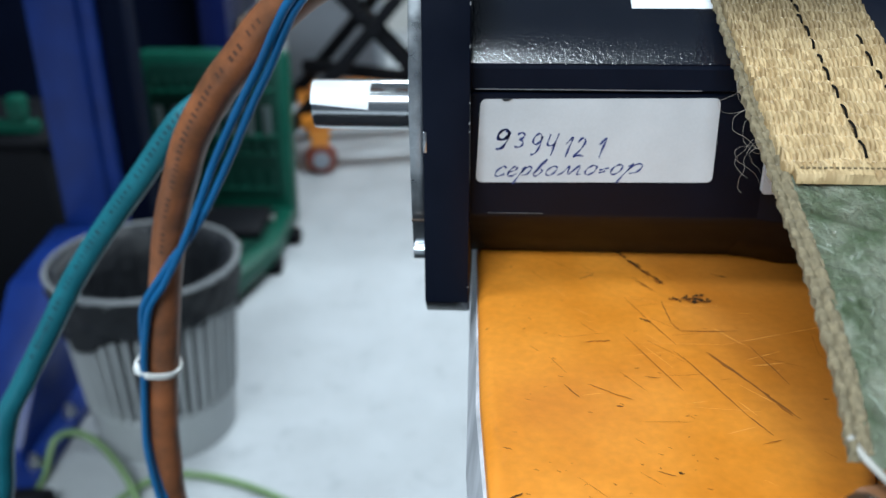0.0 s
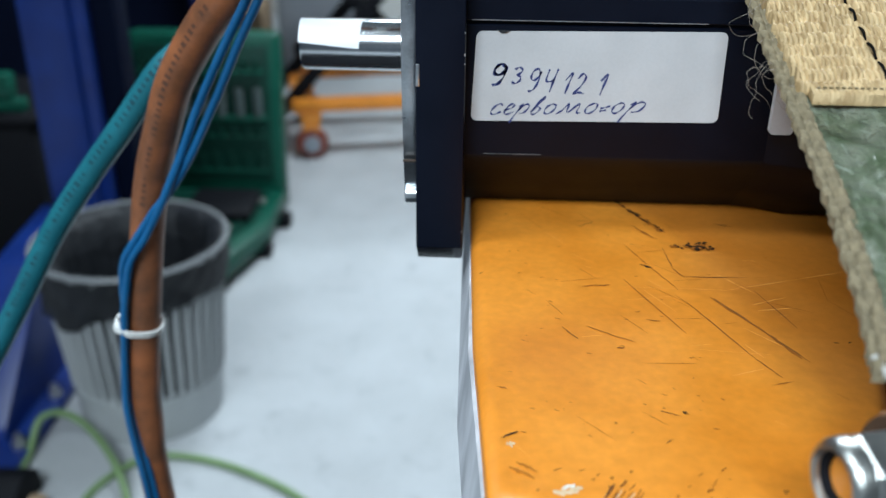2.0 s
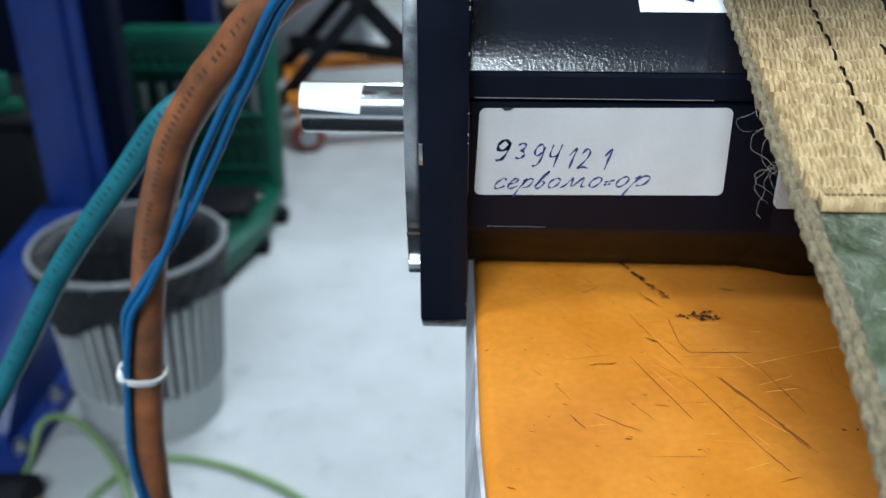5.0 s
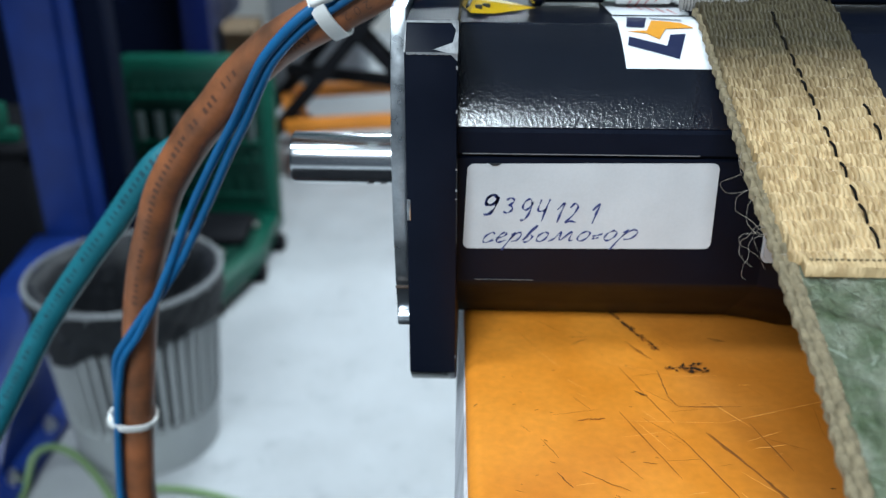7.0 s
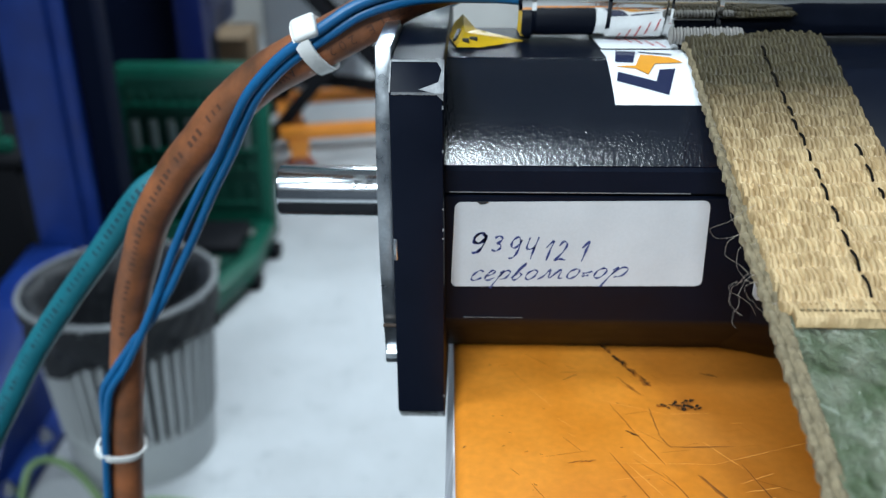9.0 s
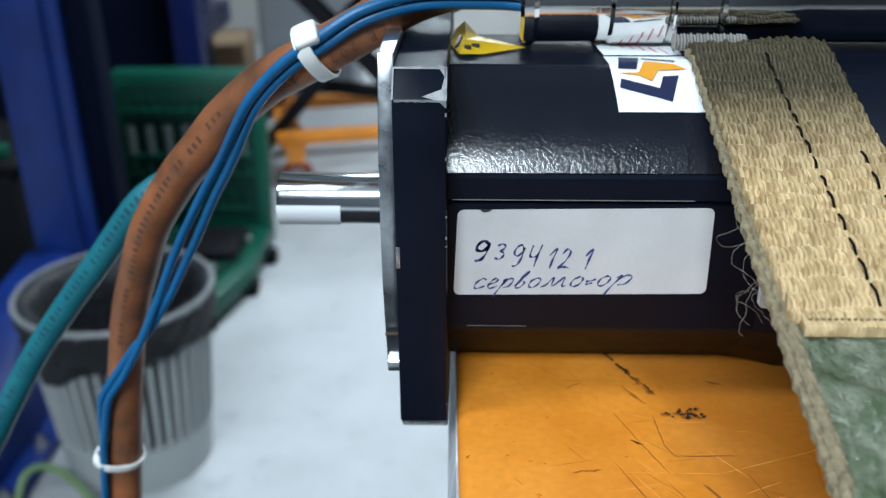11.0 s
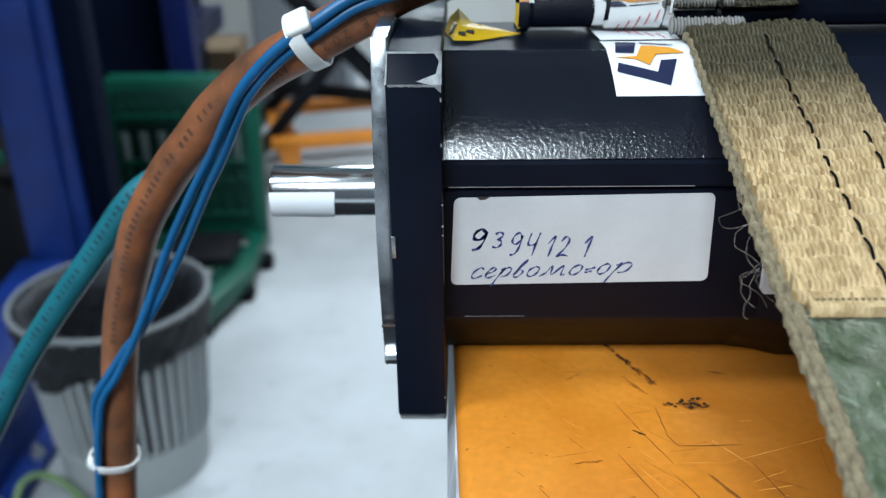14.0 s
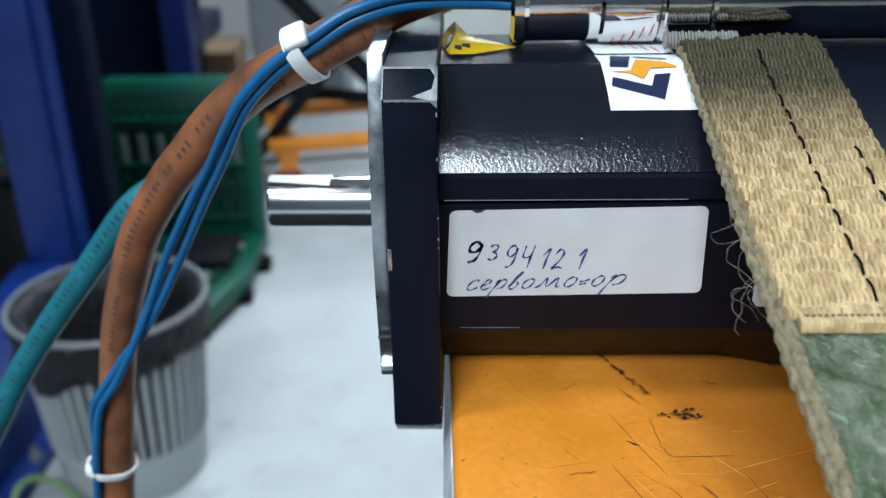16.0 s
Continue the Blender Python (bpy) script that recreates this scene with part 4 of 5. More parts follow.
def cables():
    def cable(name, pts, r, mat, label, wob=0.0):
        path = spline(pts, 12)
        return solo(name, tube(path, r, 18, wobble=wob), mat, pts[0], label, "cable", smooth=60), path

    orange, po = cable("power_cable", ORANGE, 0.0100, M["cable_orange"], "thick orange-brown power cable with dark printing, hanging from the motor")
    teal, pt = cable("signal_cable", TEAL, 0.0076, M["cable_teal"], "teal signal cable with dark printing, hanging beside the power cable")
    eye = Vector((0.0, -0.4, 1.39))
    mid = spline([p for p, gap in BLUE], 10)
    gaps = [0.82 * gap for p, gap in BLUE]
    for sign in (1, -1):
        pts = []
        for i, (p, t, s, u) in enumerate(frames_along(mid)):
            k, f = min(i // 10, len(gaps) - 2), min((i - 10 * min(i // 10, len(gaps) - 2)) / 10, 1.0)
            apart = gaps[k] + (gaps[k + 1] - gaps[k]) * f
            near = math.sqrt(max(0.0, 0.0024 ** 2 - apart ** 2))
            towards = (eye - p).normalized()
            across = t.cross(towards).normalized()
            pts.append(p + across * apart * sign + towards * near * sign)
        solo("blue_wire", tube(pts, 0.0023, 12), M["cable_blue"], pts[0], "thin blue wire running along the thick power cable", "wire", smooth=60, group="blue wires")

    def print_on(path, r, parent, start, stop, step, size, seed, towards, mat):
        """Short dark bars printed along a sheath where the writing cannot be read."""
        rng = random.Random(seed)
        run, mark = 0.0, start
        fr = frames_along(path)
        for i in range(1, len(fr)):
            p, t, s, u = fr[i]
            run += (p - fr[i - 1][0]).length
            if run > mark and mark < stop:
                mark += step * (1 if rng.random() > 0.16 else 2.2)
                n = (Vector(towards) - p)
                n = (n - t * n.dot(t)).normalized()
                n = (n + 0.35 * t.cross(n)).normalized()
                w = t.cross(n)
                bm = bmesh.new()
                h, l = size * rng.uniform(0.6, 1.0), step * rng.uniform(0.25, 0.65)
                c = p + n * (r + 0.00015)
                q = [bm.verts.new(c + t * a * l / 2 + w * b * h / 2 - n * 0.0001 * abs(b)) for a, b in ((-1, -1), (1, -1), (1, 1), (-1, 1))]
                bm.faces.new(q)
                part("printed_bar", bm, mat, parent, smooth=0)

    fine_o, fine_t = spline(ORANGE, 60), spline(TEAL, 60)
    print_on(fine_o, 0.0100, orange, 0.150, 0.33, 0.0044, 0.0036, 3, eye, M["sheath_print"])
    print_on(fine_t, 0.0076, teal, 0.25, 0.48, 0.0042, 0.0042, 4, eye, M["teal_print"])
    # readable words on the power cable, running upside down along its upper bend
    words, run, k = "STYLE 202 AWM", 0.0, 0
    fr = frames_along(fine_o)
    for i in range(1, len(fr)):
        p, t, s, u = fr[i]
        run += (p - fr[i - 1][0]).length
        if run > 0.0555 + k * 0.0042 + (0.009 if k > 9 else 0) and k < len(words):
            if words[k] != " ":
                n = Vector(eye) - p
                n = (n - t * n.dot(t)).normalized()
                n = (n - 0.50 * t.cross(n)).normalized()
                w = n.cross(t).normalized()
                bm = letters(words[k], 0.0062)
                for v in bm.verts:
                    x, y = v.co.x - 0.002, v.co.y - 0.0022
                    v.co = p + n * (math.sqrt(max(0, 0.0102 ** 2 - y * y))) + t * x + w * y
                part("letter", bm, M["sheath_print"], orange, smooth=0)
            k += 1

    def tie(path, index_z, r, tilt, head_dir, shift, wide):
        i = min(range(len(path)), key=lambda j: (path[j] - Vector(index_z)).length)
        p, t, s, u = frames_along(path)[i]
        p = p + Vector(shift)
        axis = (t + tilt * s).normalized()
        a = axis.cross(Vector(head_dir)).normalized()
        b = axis.cross(a).normalized()
        bulge = Vector(head_dir).normalized()
        ob = thing("cable_tie", p, "white nylon cable tie round the power cable", "cable tie", "cable ties")
        bm = bmesh.new()
        rings = []
        for k in range(40):
            ang = 2 * math.pi * k / 40
            d = a * math.cos(ang) + b * math.sin(ang)
            rr = r + 0.0062 * max(0.0, d.dot(bulge)) ** 3
            rings.append([bm.verts.new(p + d * (rr + e) + axis * f) for e, f in ((0, -wide), (0.0013, -wide), (0.0013, wide), (0, wide))])
        for k in range(40):
            r0, r1 = rings[k], rings[(k + 1) % 40]
            for j in range(4):
                bm.faces.new((r0[j], r0[(j + 1) % 4], r1[(j + 1) % 4], r1[j]))
        part("band", bm, M["nylon"], ob, smooth=30)
        h = Vector(head_dir).normalized()
        m = Matrix((axis.cross(h).normalized(), axis, h)).transposed()
        hb = block(-wide * 1.5, wide * 1.5, -wide * 1.7, wide * 1.7, -wide * 0.8, wide * 0.8, 0.0018, 3)
        bmesh.ops.transform(hb, matrix=Matrix.Translation(p + h * (r + 0.0062)) @ m.to_4x4(), verts=hb.verts)
        part("head", hb, M["nylon"], ob, smooth=30)

    tie(po, (-0.0500, -0.0112, 1.3200), 0.0106, 0.10, (-0.18, -0.78, 0.58), (0, 0, 0), 0.0033)
    tie(po, (-0.1955, 0.053, 1.060), 0.0106, 0.25, (-0.80, -0.60, 0.1), (0, 0, 0), 0.0021)


cables()


# ---- the lashing strap, film and hex nut ----
LEAN = 0.042   # how far the strap runs sideways on its way down


def slant(y):
    return max(0.0, -0.030 - y) * LEAN


def strap_point(x, y, lift=0.0):
    """The strap bends over the motor's shoulder and runs straight down towards its anchor."""
    bend = -0.030
    if y > bend:
        return Vector((x, y, AX + 0.0730 + lift))
    return Vector((x, y, AX + 0.0730 + (y - bend) * 0.385 + lift))


def sway(y):
    """How far the under layer's edge wanders sideways along its run."""
    knots = ((-0.02, 0.0010), (-0.12, 0.0018), (-0.16, 0.0032), (-0.20, 0.0048), (-0.225, 0.0042), (-0.26, 0.0016))
    for (a, p), (b, q) in zip(knots, knots[1:]):
        if y >= b:
            f = min(max((a - y) / (a - b), 0.0), 1.0)
            return p + (q - p) * f * f * (3 - 2 * f)
    return knots[-1][1]


def strap():
    ob = thing("lashing_strap", (0.125, -0.06, AX + 0.07), "worn khaki woven lashing strap with black stitches over the motor", "strap")

    def sheet(x0, x1, y0, y1, lift, thick, name, mat, label="", knuckle=0.0007, edge=0.0, nx=330, ny=330, seed=1, cell=(0.0019, 0.0052), run=None):
        rng = random.Random(seed)
        bm = bmesh.new()
        top, low = [], []
        jit = [rng.uniform(-1, 1) for _ in range(ny + 1)]
        for j in range(ny + 1):
            y = y1 + (y0 - y1) * j / ny
            rt, rb = [], []
            for i in range(nx + 1):
                f = i / nx
                wob = edge * (0.5 * math.sin(y * 900) + 0.5 * jit[j]) * (1 if f < 0.03 else 0)
                x = x0 + (x1 - x0) * f + wob
                slide = run(y) if run else 0.0
                v = (y1 - y) / cell[1] + 0.45 * noise.noise((x * 70, y * 25, seed + 9.0))
                row = math.floor(v)
                u = (x - x0) / cell[0] + 0.20 * noise.noise((x * 60, y * 140, seed + 4.0)) + 0.3 * (row % 2) + 0.10 * math.sin(v * 6.28)
                yarn = noise.cell((math.floor(u) * 1.7 + 0.5, row * 2.3 + 0.5, seed + 0.5))
                k = abs(math.sin(math.pi * u)) ** 0.45 * (0.15 + 0.85 * max(0.0, math.sin(math.pi * (v - row))) ** 0.5)
                hgt = knuckle * k * (0.85 + 0.30 * yarn) * (1 + 0.15 * noise.noise((x * 300, y * 300, seed)))
                groove = 0.0008 * math.exp(-((x - (x0 + x1) / 2) / 0.0006) ** 2)
                p = strap_point(x + slide, y, lift + hgt - groove)
                rt.append(bm.verts.new(p))
                rb.append(bm.verts.new(strap_point(x + slide, y, lift - thick)) if i in (0, nx) or j in (0, ny) else None)
            top.append(rt)
            low.append(rb)
        for j in range(ny):
            for i in range(nx):
                bm.faces.new((top[j][i], top[j + 1][i], top[j + 1][i + 1], top[j][i + 1]))
        for j in range(ny):
            for i in (0, nx):
                bm.faces.new((top[j][i], low[j][i], low[j + 1][i], top[j + 1][i]))
        for i in range(nx):
            for j in (0, ny):
                bm.faces.new((top[j][i], top[j][i + 1], low[j][i + 1], low[j][i]))
        for j in range(ny):
            bm.faces.new((low[j][0], low[j][nx], low[j + 1][nx], low[j + 1][0]))
        return part(name, bm, mat, ob, label, 75)

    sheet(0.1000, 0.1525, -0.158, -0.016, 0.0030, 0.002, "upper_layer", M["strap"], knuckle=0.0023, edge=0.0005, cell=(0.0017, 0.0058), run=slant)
    hem = sheet(0.1025, 0.1515, -0.1625, -0.1565, 0.0042, 0.003, "folded_hem", M["strap"], "folded and stitched strap end", nx=160, ny=16, knuckle=0.0006, cell=(0.0014, 0.0030), run=slant)
    sheet(0.0982, 0.1040, -0.252, -0.02, 0.0004, 0.002, "under_layer_edge", M["strap_grey"], "frayed grey edge of the under layer", nx=24, ny=420, edge=0.0006, knuckle=0.0017, seed=4, cell=(0.0031, 0.0038), run=sway)
    rng = random.Random(8)
    for start, end, across in ((-0.035, -0.155, 0.1262), (-0.090, -0.132, 0.1438)):
        y = start
        while y > end:
            l = rng.uniform(0.0045, 0.0080)
            x = across + slant(y) + rng.uniform(-0.0003, 0.0003)
            pts = [strap_point(x, y, 0.0043), strap_point(x + 0.0003, y - l / 2, 0.0051), strap_point(x + 0.0002, y - l, 0.0042)]
            part("stitch", tube(spline(pts, 4), 0.00046, 6), M["thread"], ob, smooth=60)
            y -= l + rng.uniform(0.0012, 0.0042)
    for i in range(26):
        x = 0.104 + slant(-0.16) + i * 0.0018
        part("hem_stitch", block(x, x + 0.0010, -0.1605, -0.1599, strap_point(x, -0.16, 0.0046).z, strap_point(x, -0.16, 0.0051).z), M["hem_thread"], ob, smooth=0)
    # frayed fibres at the edge
    for i in range(46):
        big = i < 9
        y = rng.uniform(-0.150, -0.105) if big else rng.uniform(-0.155, -0.045)
        l = rng.uniform(0.020, 0.034) if big else rng.uniform(0.002, 0.006)
        pts = [strap_point(0.1000 + (slant(y) if not big else 0.001), y, 0.001)]
        d = Vector((-0.9, -0.2, rng.uniform(-0.5, 0.5)))
        for k in range(10):
            d = (d * 1.3 + Vector((rng.uniform(-0.8, 1.0) + 0.06 * k, rng.uniform(-0.4, 0.4), rng.uniform(-1.2, 0.8)))).normalized()
            pts.append(pts[-1] + d * l / 10)
        part("loose_fibre", tube(spline(pts, 5), 0.00005, 5), M["fibre"], ob, smooth=60)
    hook = [(0.1010, -0.2480, 1.2405), (0.1045, -0.2535, 1.2370), (0.114, -0.2640, 1.2310), (0.13, -0.28, 1.222)]
    part("hook_edge", tube(spline(hook, 6), 0.0010, 10), M["dull_hook"], ob, "pale hook at the end of the strap")
    # the other webbing end tucked under the connector
    ridges = [(0.0, 0.0935)] + [((0.0036 if k % 2 else 0.0028) + 0.0003 * math.sin(k * 1.3), 0.0940 + 0.0290 * k / 44) for k in range(45)] + [(0.0, 0.1235)]
    part("tucked_end", lathe(ridges, (0, -0.0195, AX + 0.0762), "x", 18), M["ribbed"], ob, "grey-white ribbed webbing end", smooth=20)


strap()


def film_sheet():
    bm = bmesh.new()
    nx, ny = 40, 60
    g = []
    for j in range(ny + 1):
        y = -0.150 - 0.105 * j / ny
        r = []
        for i in range(nx + 1):
            x = 0.1030 + sway(y) + 0.075 * i / nx
            p = strap_point(x, y, 0.0002)
            p.z += 0.0022 * noise.noise((x * 45, y * 45, 3.0)) + 0.0008 * noise.noise((x * 160, y * 160, 7.0))
            r.append(bm.verts.new(p))
        g.append(r)
    for j in range(ny):
        for i in range(nx):
            bm.faces.new((g[j][i], g[j + 1][i], g[j + 1][i + 1], g[j][i + 1]))
    r = bmesh.ops.solidify(bm, geom=list(bm.faces), thickness=0.0008)
    sleeve = thing("green_sleeve", (0.14, -0.2, AX), "dusty crinkled green plastic sleeve lying under the strap end", "plastic sleeve")
    part("sheet", bm, M["green_film"], sleeve, smooth=70)
    rng = random.Random(12)
    for i in range(26):
        x, y = rng.uniform(0.112, 0.152), rng.uniform(-0.245, -0.168)
        a, l = rng.uniform(0.6, 2.4), rng.uniform(0.002, 0.007)
        pts = [strap_point(x + l * k / 3 * math.cos(a + 0.10 * k), y + l * k / 3 * math.sin(a + 0.10 * k), 0.0034) for k in range(4)]
        for p in pts:
            p.z = strap_point(p.x, p.y, 0.0004).z + 0.0022 * noise.noise((p.x * 45, p.y * 45, 3.0)) + 0.0008 * noise.noise((p.x * 160, p.y * 160, 7.0))
        part("crease", tube(spline(pts, 3), rng.uniform(0.00008, 0.0002), 5), M["dust"], sleeve, smooth=60)


film_sheet()


def nut():
    c = Vector((0.0955, -0.267, 1.2215))
    ob = thing("hex_nut", c, "zinc-plated hex lock nut on a bolt beside the strap", "nut")
    turn = Matrix.Translation(c) @ pose(0, 0, 0, 0, 0, 14) @ Matrix.Scale(0.80, 4)

    def put(name, bm, mat, label="", smooth=30):
        bmesh.ops.transform(bm, matrix=turn, verts=bm.verts)
        part(name, bm, mat, ob, label, smooth)

    R = 0.0132
    hexa = [(R * math.cos(radians(60 * k + 20)), R * math.sin(radians(60 * k + 20))) for k in range(6)]
    bm = bmesh.new()
    ring = []
    for x, rr in ((-0.0035, 0.90), (-0.002, 1.0), (0.0085, 1.0), (0.0095, 0.92)):
        ring.append([bm.verts.new((x, y * rr, z * rr)) for y, z in hexa])
    for r0, r1 in zip(ring, ring[1:]):
        for i in range(6):
            bm.faces.new((r0[i], r0[(i + 1) % 6], r1[(i + 1) % 6], r1[i]))
    bm.faces.new(ring[-1])
    put("hexagon", bm, M["zinc"])
    put("collar", lathe([(0.0118, -0.0030), (0.0116, -0.0065), (0.0106, -0.0086), (0.0092, -0.0090), (0.0082, -0.0082), (0.0080, 0.002)], (0, 0, 0), "x", 40, caps=False), M["zinc"], smooth=50)
    put("insert", lathe([(0.0081, -0.0072), (0.0070, -0.0066), (0.0068, 0.0)], (0, 0, 0), "x", 32, caps=False), M["rubber"], smooth=50)
    put("bolt_end", lathe([(0.0, -0.0052), (0.0060, -0.0052), (0.0066, -0.0046), (0.0066, 0.05), (0.0, 0.05)], (0, 0, 0), "x", 32), M["trolley"])
    put("washer", lathe([(0.0, 0.0096), (0.0155, 0.0096), (0.0155, 0.0120), (0.0, 0.0120)], (0, 0, 0), "x", 40), M["cast"])
    put("bracket", block(0.0121, 0.026, -0.02, 0.016, -0.060, 0.010, 0.003), M["rust"], "brown bracket plate")


nut()


# ---- the floor behind: bin, tool case, posts, trolley ----
def waste_bin():
    cx, cy, h = -0.742, 1.408, 0.455
    ob = thing("waste_bin", (cx, cy, 0), "grey ribbed plastic waste bin lined with a black bag", "waste bin")

    def r_at(z):
        return 0.168 + 0.040 * z / h

    n = 352
    prof = [(0.0, 0.004), (r_at(0), 0.0), (r_at(0.02), 0.02), (r_at(0.115), 0.115)]
    ribs = [(r_at(0.12 + 0.29 * k / 8), 0.12 + 0.29 * k / 8) for k in range(9)]
    rim = [(r_at(0.415), 0.415), (r_at(h) + 0.004, h - 0.012), (r_at(h) + 0.008, h - 0.003), (r_at(h) + 0.004, h), (r_at(h) - 0.003, h - 0.002)]
    inner = [(r_at(0.43) - 0.021, 0.43), (r_at(0.02) - 0.021, 0.012), (0.0, 0.012)]

    def ripple(a, z):
        if 0.118 < z < 0.412:
            return 0.003 if math.sin(a * 44) > 0.05 else -0.016
        return 0.0

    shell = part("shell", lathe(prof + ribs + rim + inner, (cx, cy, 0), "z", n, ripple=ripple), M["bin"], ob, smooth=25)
    # Groove floors between the ribs take the bag's black.
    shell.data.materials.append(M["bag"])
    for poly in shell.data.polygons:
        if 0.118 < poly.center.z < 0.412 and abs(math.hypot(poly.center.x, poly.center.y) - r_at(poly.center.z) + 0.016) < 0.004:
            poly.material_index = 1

    def crumple(a, z):
        return 0.004 * math.sin(a * 9 + z * 60) + 0.003 * math.sin(a * 23 - z * 90)

    out = []
    for k in range(9):
        z = 0.335 + 0.12 * k / 8
        out.append((r_at(z) + 0.010, z))
    bag = bmesh.new()
    rings = []
    m = 96
    lip = [(r_at(h) + 0.011, h + 0.001), (r_at(h) + 0.004, h + 0.006), (r_at(h) - 0.010, h + 0.004), (r_at(0.44) - 0.032, 0.445), (r_at(0.36) - 0.036, 0.36), (r_at(0.22) - 0.036, 0.22), (0.10, 0.09), (0.0, 0.07)]
    for r, z in out + lip:
        ring = []
        for i in range(m):
            a = 2 * math.pi * i / m
            low = 0.0
            if z < 0.36 and r > r_at(0.3):
                low = 0.055 * math.cos(a + 0.3) * (0.36 - z) / 0.03 + 0.010 * math.sin(a * 7)
            q = r + (crumple(a, z) if r > 0.02 else 0.0)
            ring.append(bag.verts.new((cx + q * math.cos(a), cy + q * math.sin(a), z + low)))
        rings.append(ring)
    for r0, r1 in zip(rings, rings[1:]):
        for i in range(m):
            bag.faces.new((r0[i], r0[(i + 1) % m], r1[(i + 1) % m], r1[i]))
    liner = part("bag", bag, M["bag"], ob, "black plastic bin bag folded over the rim", smooth=70)
    part("rim_band", lathe([(r_at(h) + 0.0130, h - 0.001), (r_at(h) + 0.0145, h + 0.004), (r_at(h) + 0.011, h + 0.009), (r_at(h) + 0.004, h + 0.009), (r_at(h) + 0.002, h + 0.006)],
                           (cx, cy, 0), "z", 80, caps=False), M["rim"], ob, "grey rim showing through the bag")




waste_bin()


def tool_case():
    ob = thing("tool_case", (-0.9, 2.35, 0), "open green plastic tool case with rows of sockets in its lid", "tool case")
    x0, x1 = -1.17, -0.64
    part("tray", prism([(x0 - 0.10, 1.98), (x1 - 0.13, 1.98), (x1 - 0.08, 2.02), (x1, 2.30), (x1, 2.62), (x0, 2.62)], "z", 0.035, 0.105, bevel=0.012), M["green"], ob)
    part("tray_inset", prism([(x0 - 0.06, 2.04), (x1 - 0.15, 2.04), (x1 - 0.05, 2.32), (x1 - 0.05, 2.57), (x0 + 0.04, 2.57)], "z", 0.1055, 0.113), M["dark_green"], ob)
    part("tool_block", block(-0.93, -0.70, 2.30, 2.52, 0.1135, 0.150, 0.015), M["rubber"], ob, "black tool insert")
    part("ratchet", block(-1.05, -0.80, 2.19, 2.215, 0.1135, 0.13, 0.006), M["zinc"], ob)
    for i in range(6):
        part("silver_bit", block(-0.72 - 0.02 * (5 - i) + 0.008 * (i % 2), -0.69 - 0.02 * (5 - i) + 0.008 * (i % 2), 2.08 + i * 0.075, 2.11 + i * 0.075, 0.1135, 0.13, 0.004), M["zinc"], ob)
    for y, q in ((2.03, 0.105), (2.26, 0.02), (2.5, 0.0)):
        part("foot", block(x1 - 0.03 - q, x1 + 0.03 - q, y, y + 0.06, 0.0, 0.05, 0.01), M["rubber"], ob)
    tilt = pose(0, 0, 0, -6, 0, 0)
    part("lid", block(x0, x1, 2.635, 2.72, 0.02, 0.66, 0.025, 3, turn=tilt), M["green"], ob)
    part("lid_recess", block(x0 + 0.04, x1 - 0.04, 2.625, 2.645, 0.14, 0.62, 0.006, turn=tilt), M["dark_green"], ob)
    for r, (z, n, w, hh) in enumerate(((0.215, 8, 0.026, 0.06), (0.33, 9, 0.03, 0.04), (0.43, 7, 0.032, 0.10), (0.56, 10, 0.02, 0.04))):
        part("shelf", block(x0 + 0.05, x1 - 0.05, 2.60, 2.635, z - hh * 0.65, z - hh * 0.5, 0.004), M["green"], ob)
        for i in range(n):
            x = x0 + 0.075 + (x1 - x0 - 0.15) * i / (n - 1)
            part("socket", lathe([(0.0, z - hh / 2), (w * 0.42, z - hh / 2), (w * 0.5, z - hh * 0.3), (w * 0.5, z + hh / 2), (0.0, z + hh / 2)], (x, 2.612, 0), "z", 14), M["dull_steel"] if r in (2,) else M["dark_green"], ob)
    for x in (x0 + 0.1, x1 - 0.14):
        part("latch", block(x, x + 0.05, 1.965, 1.985, 0.05, 0.10, 0.004), M["rubber"], ob)


tool_case()


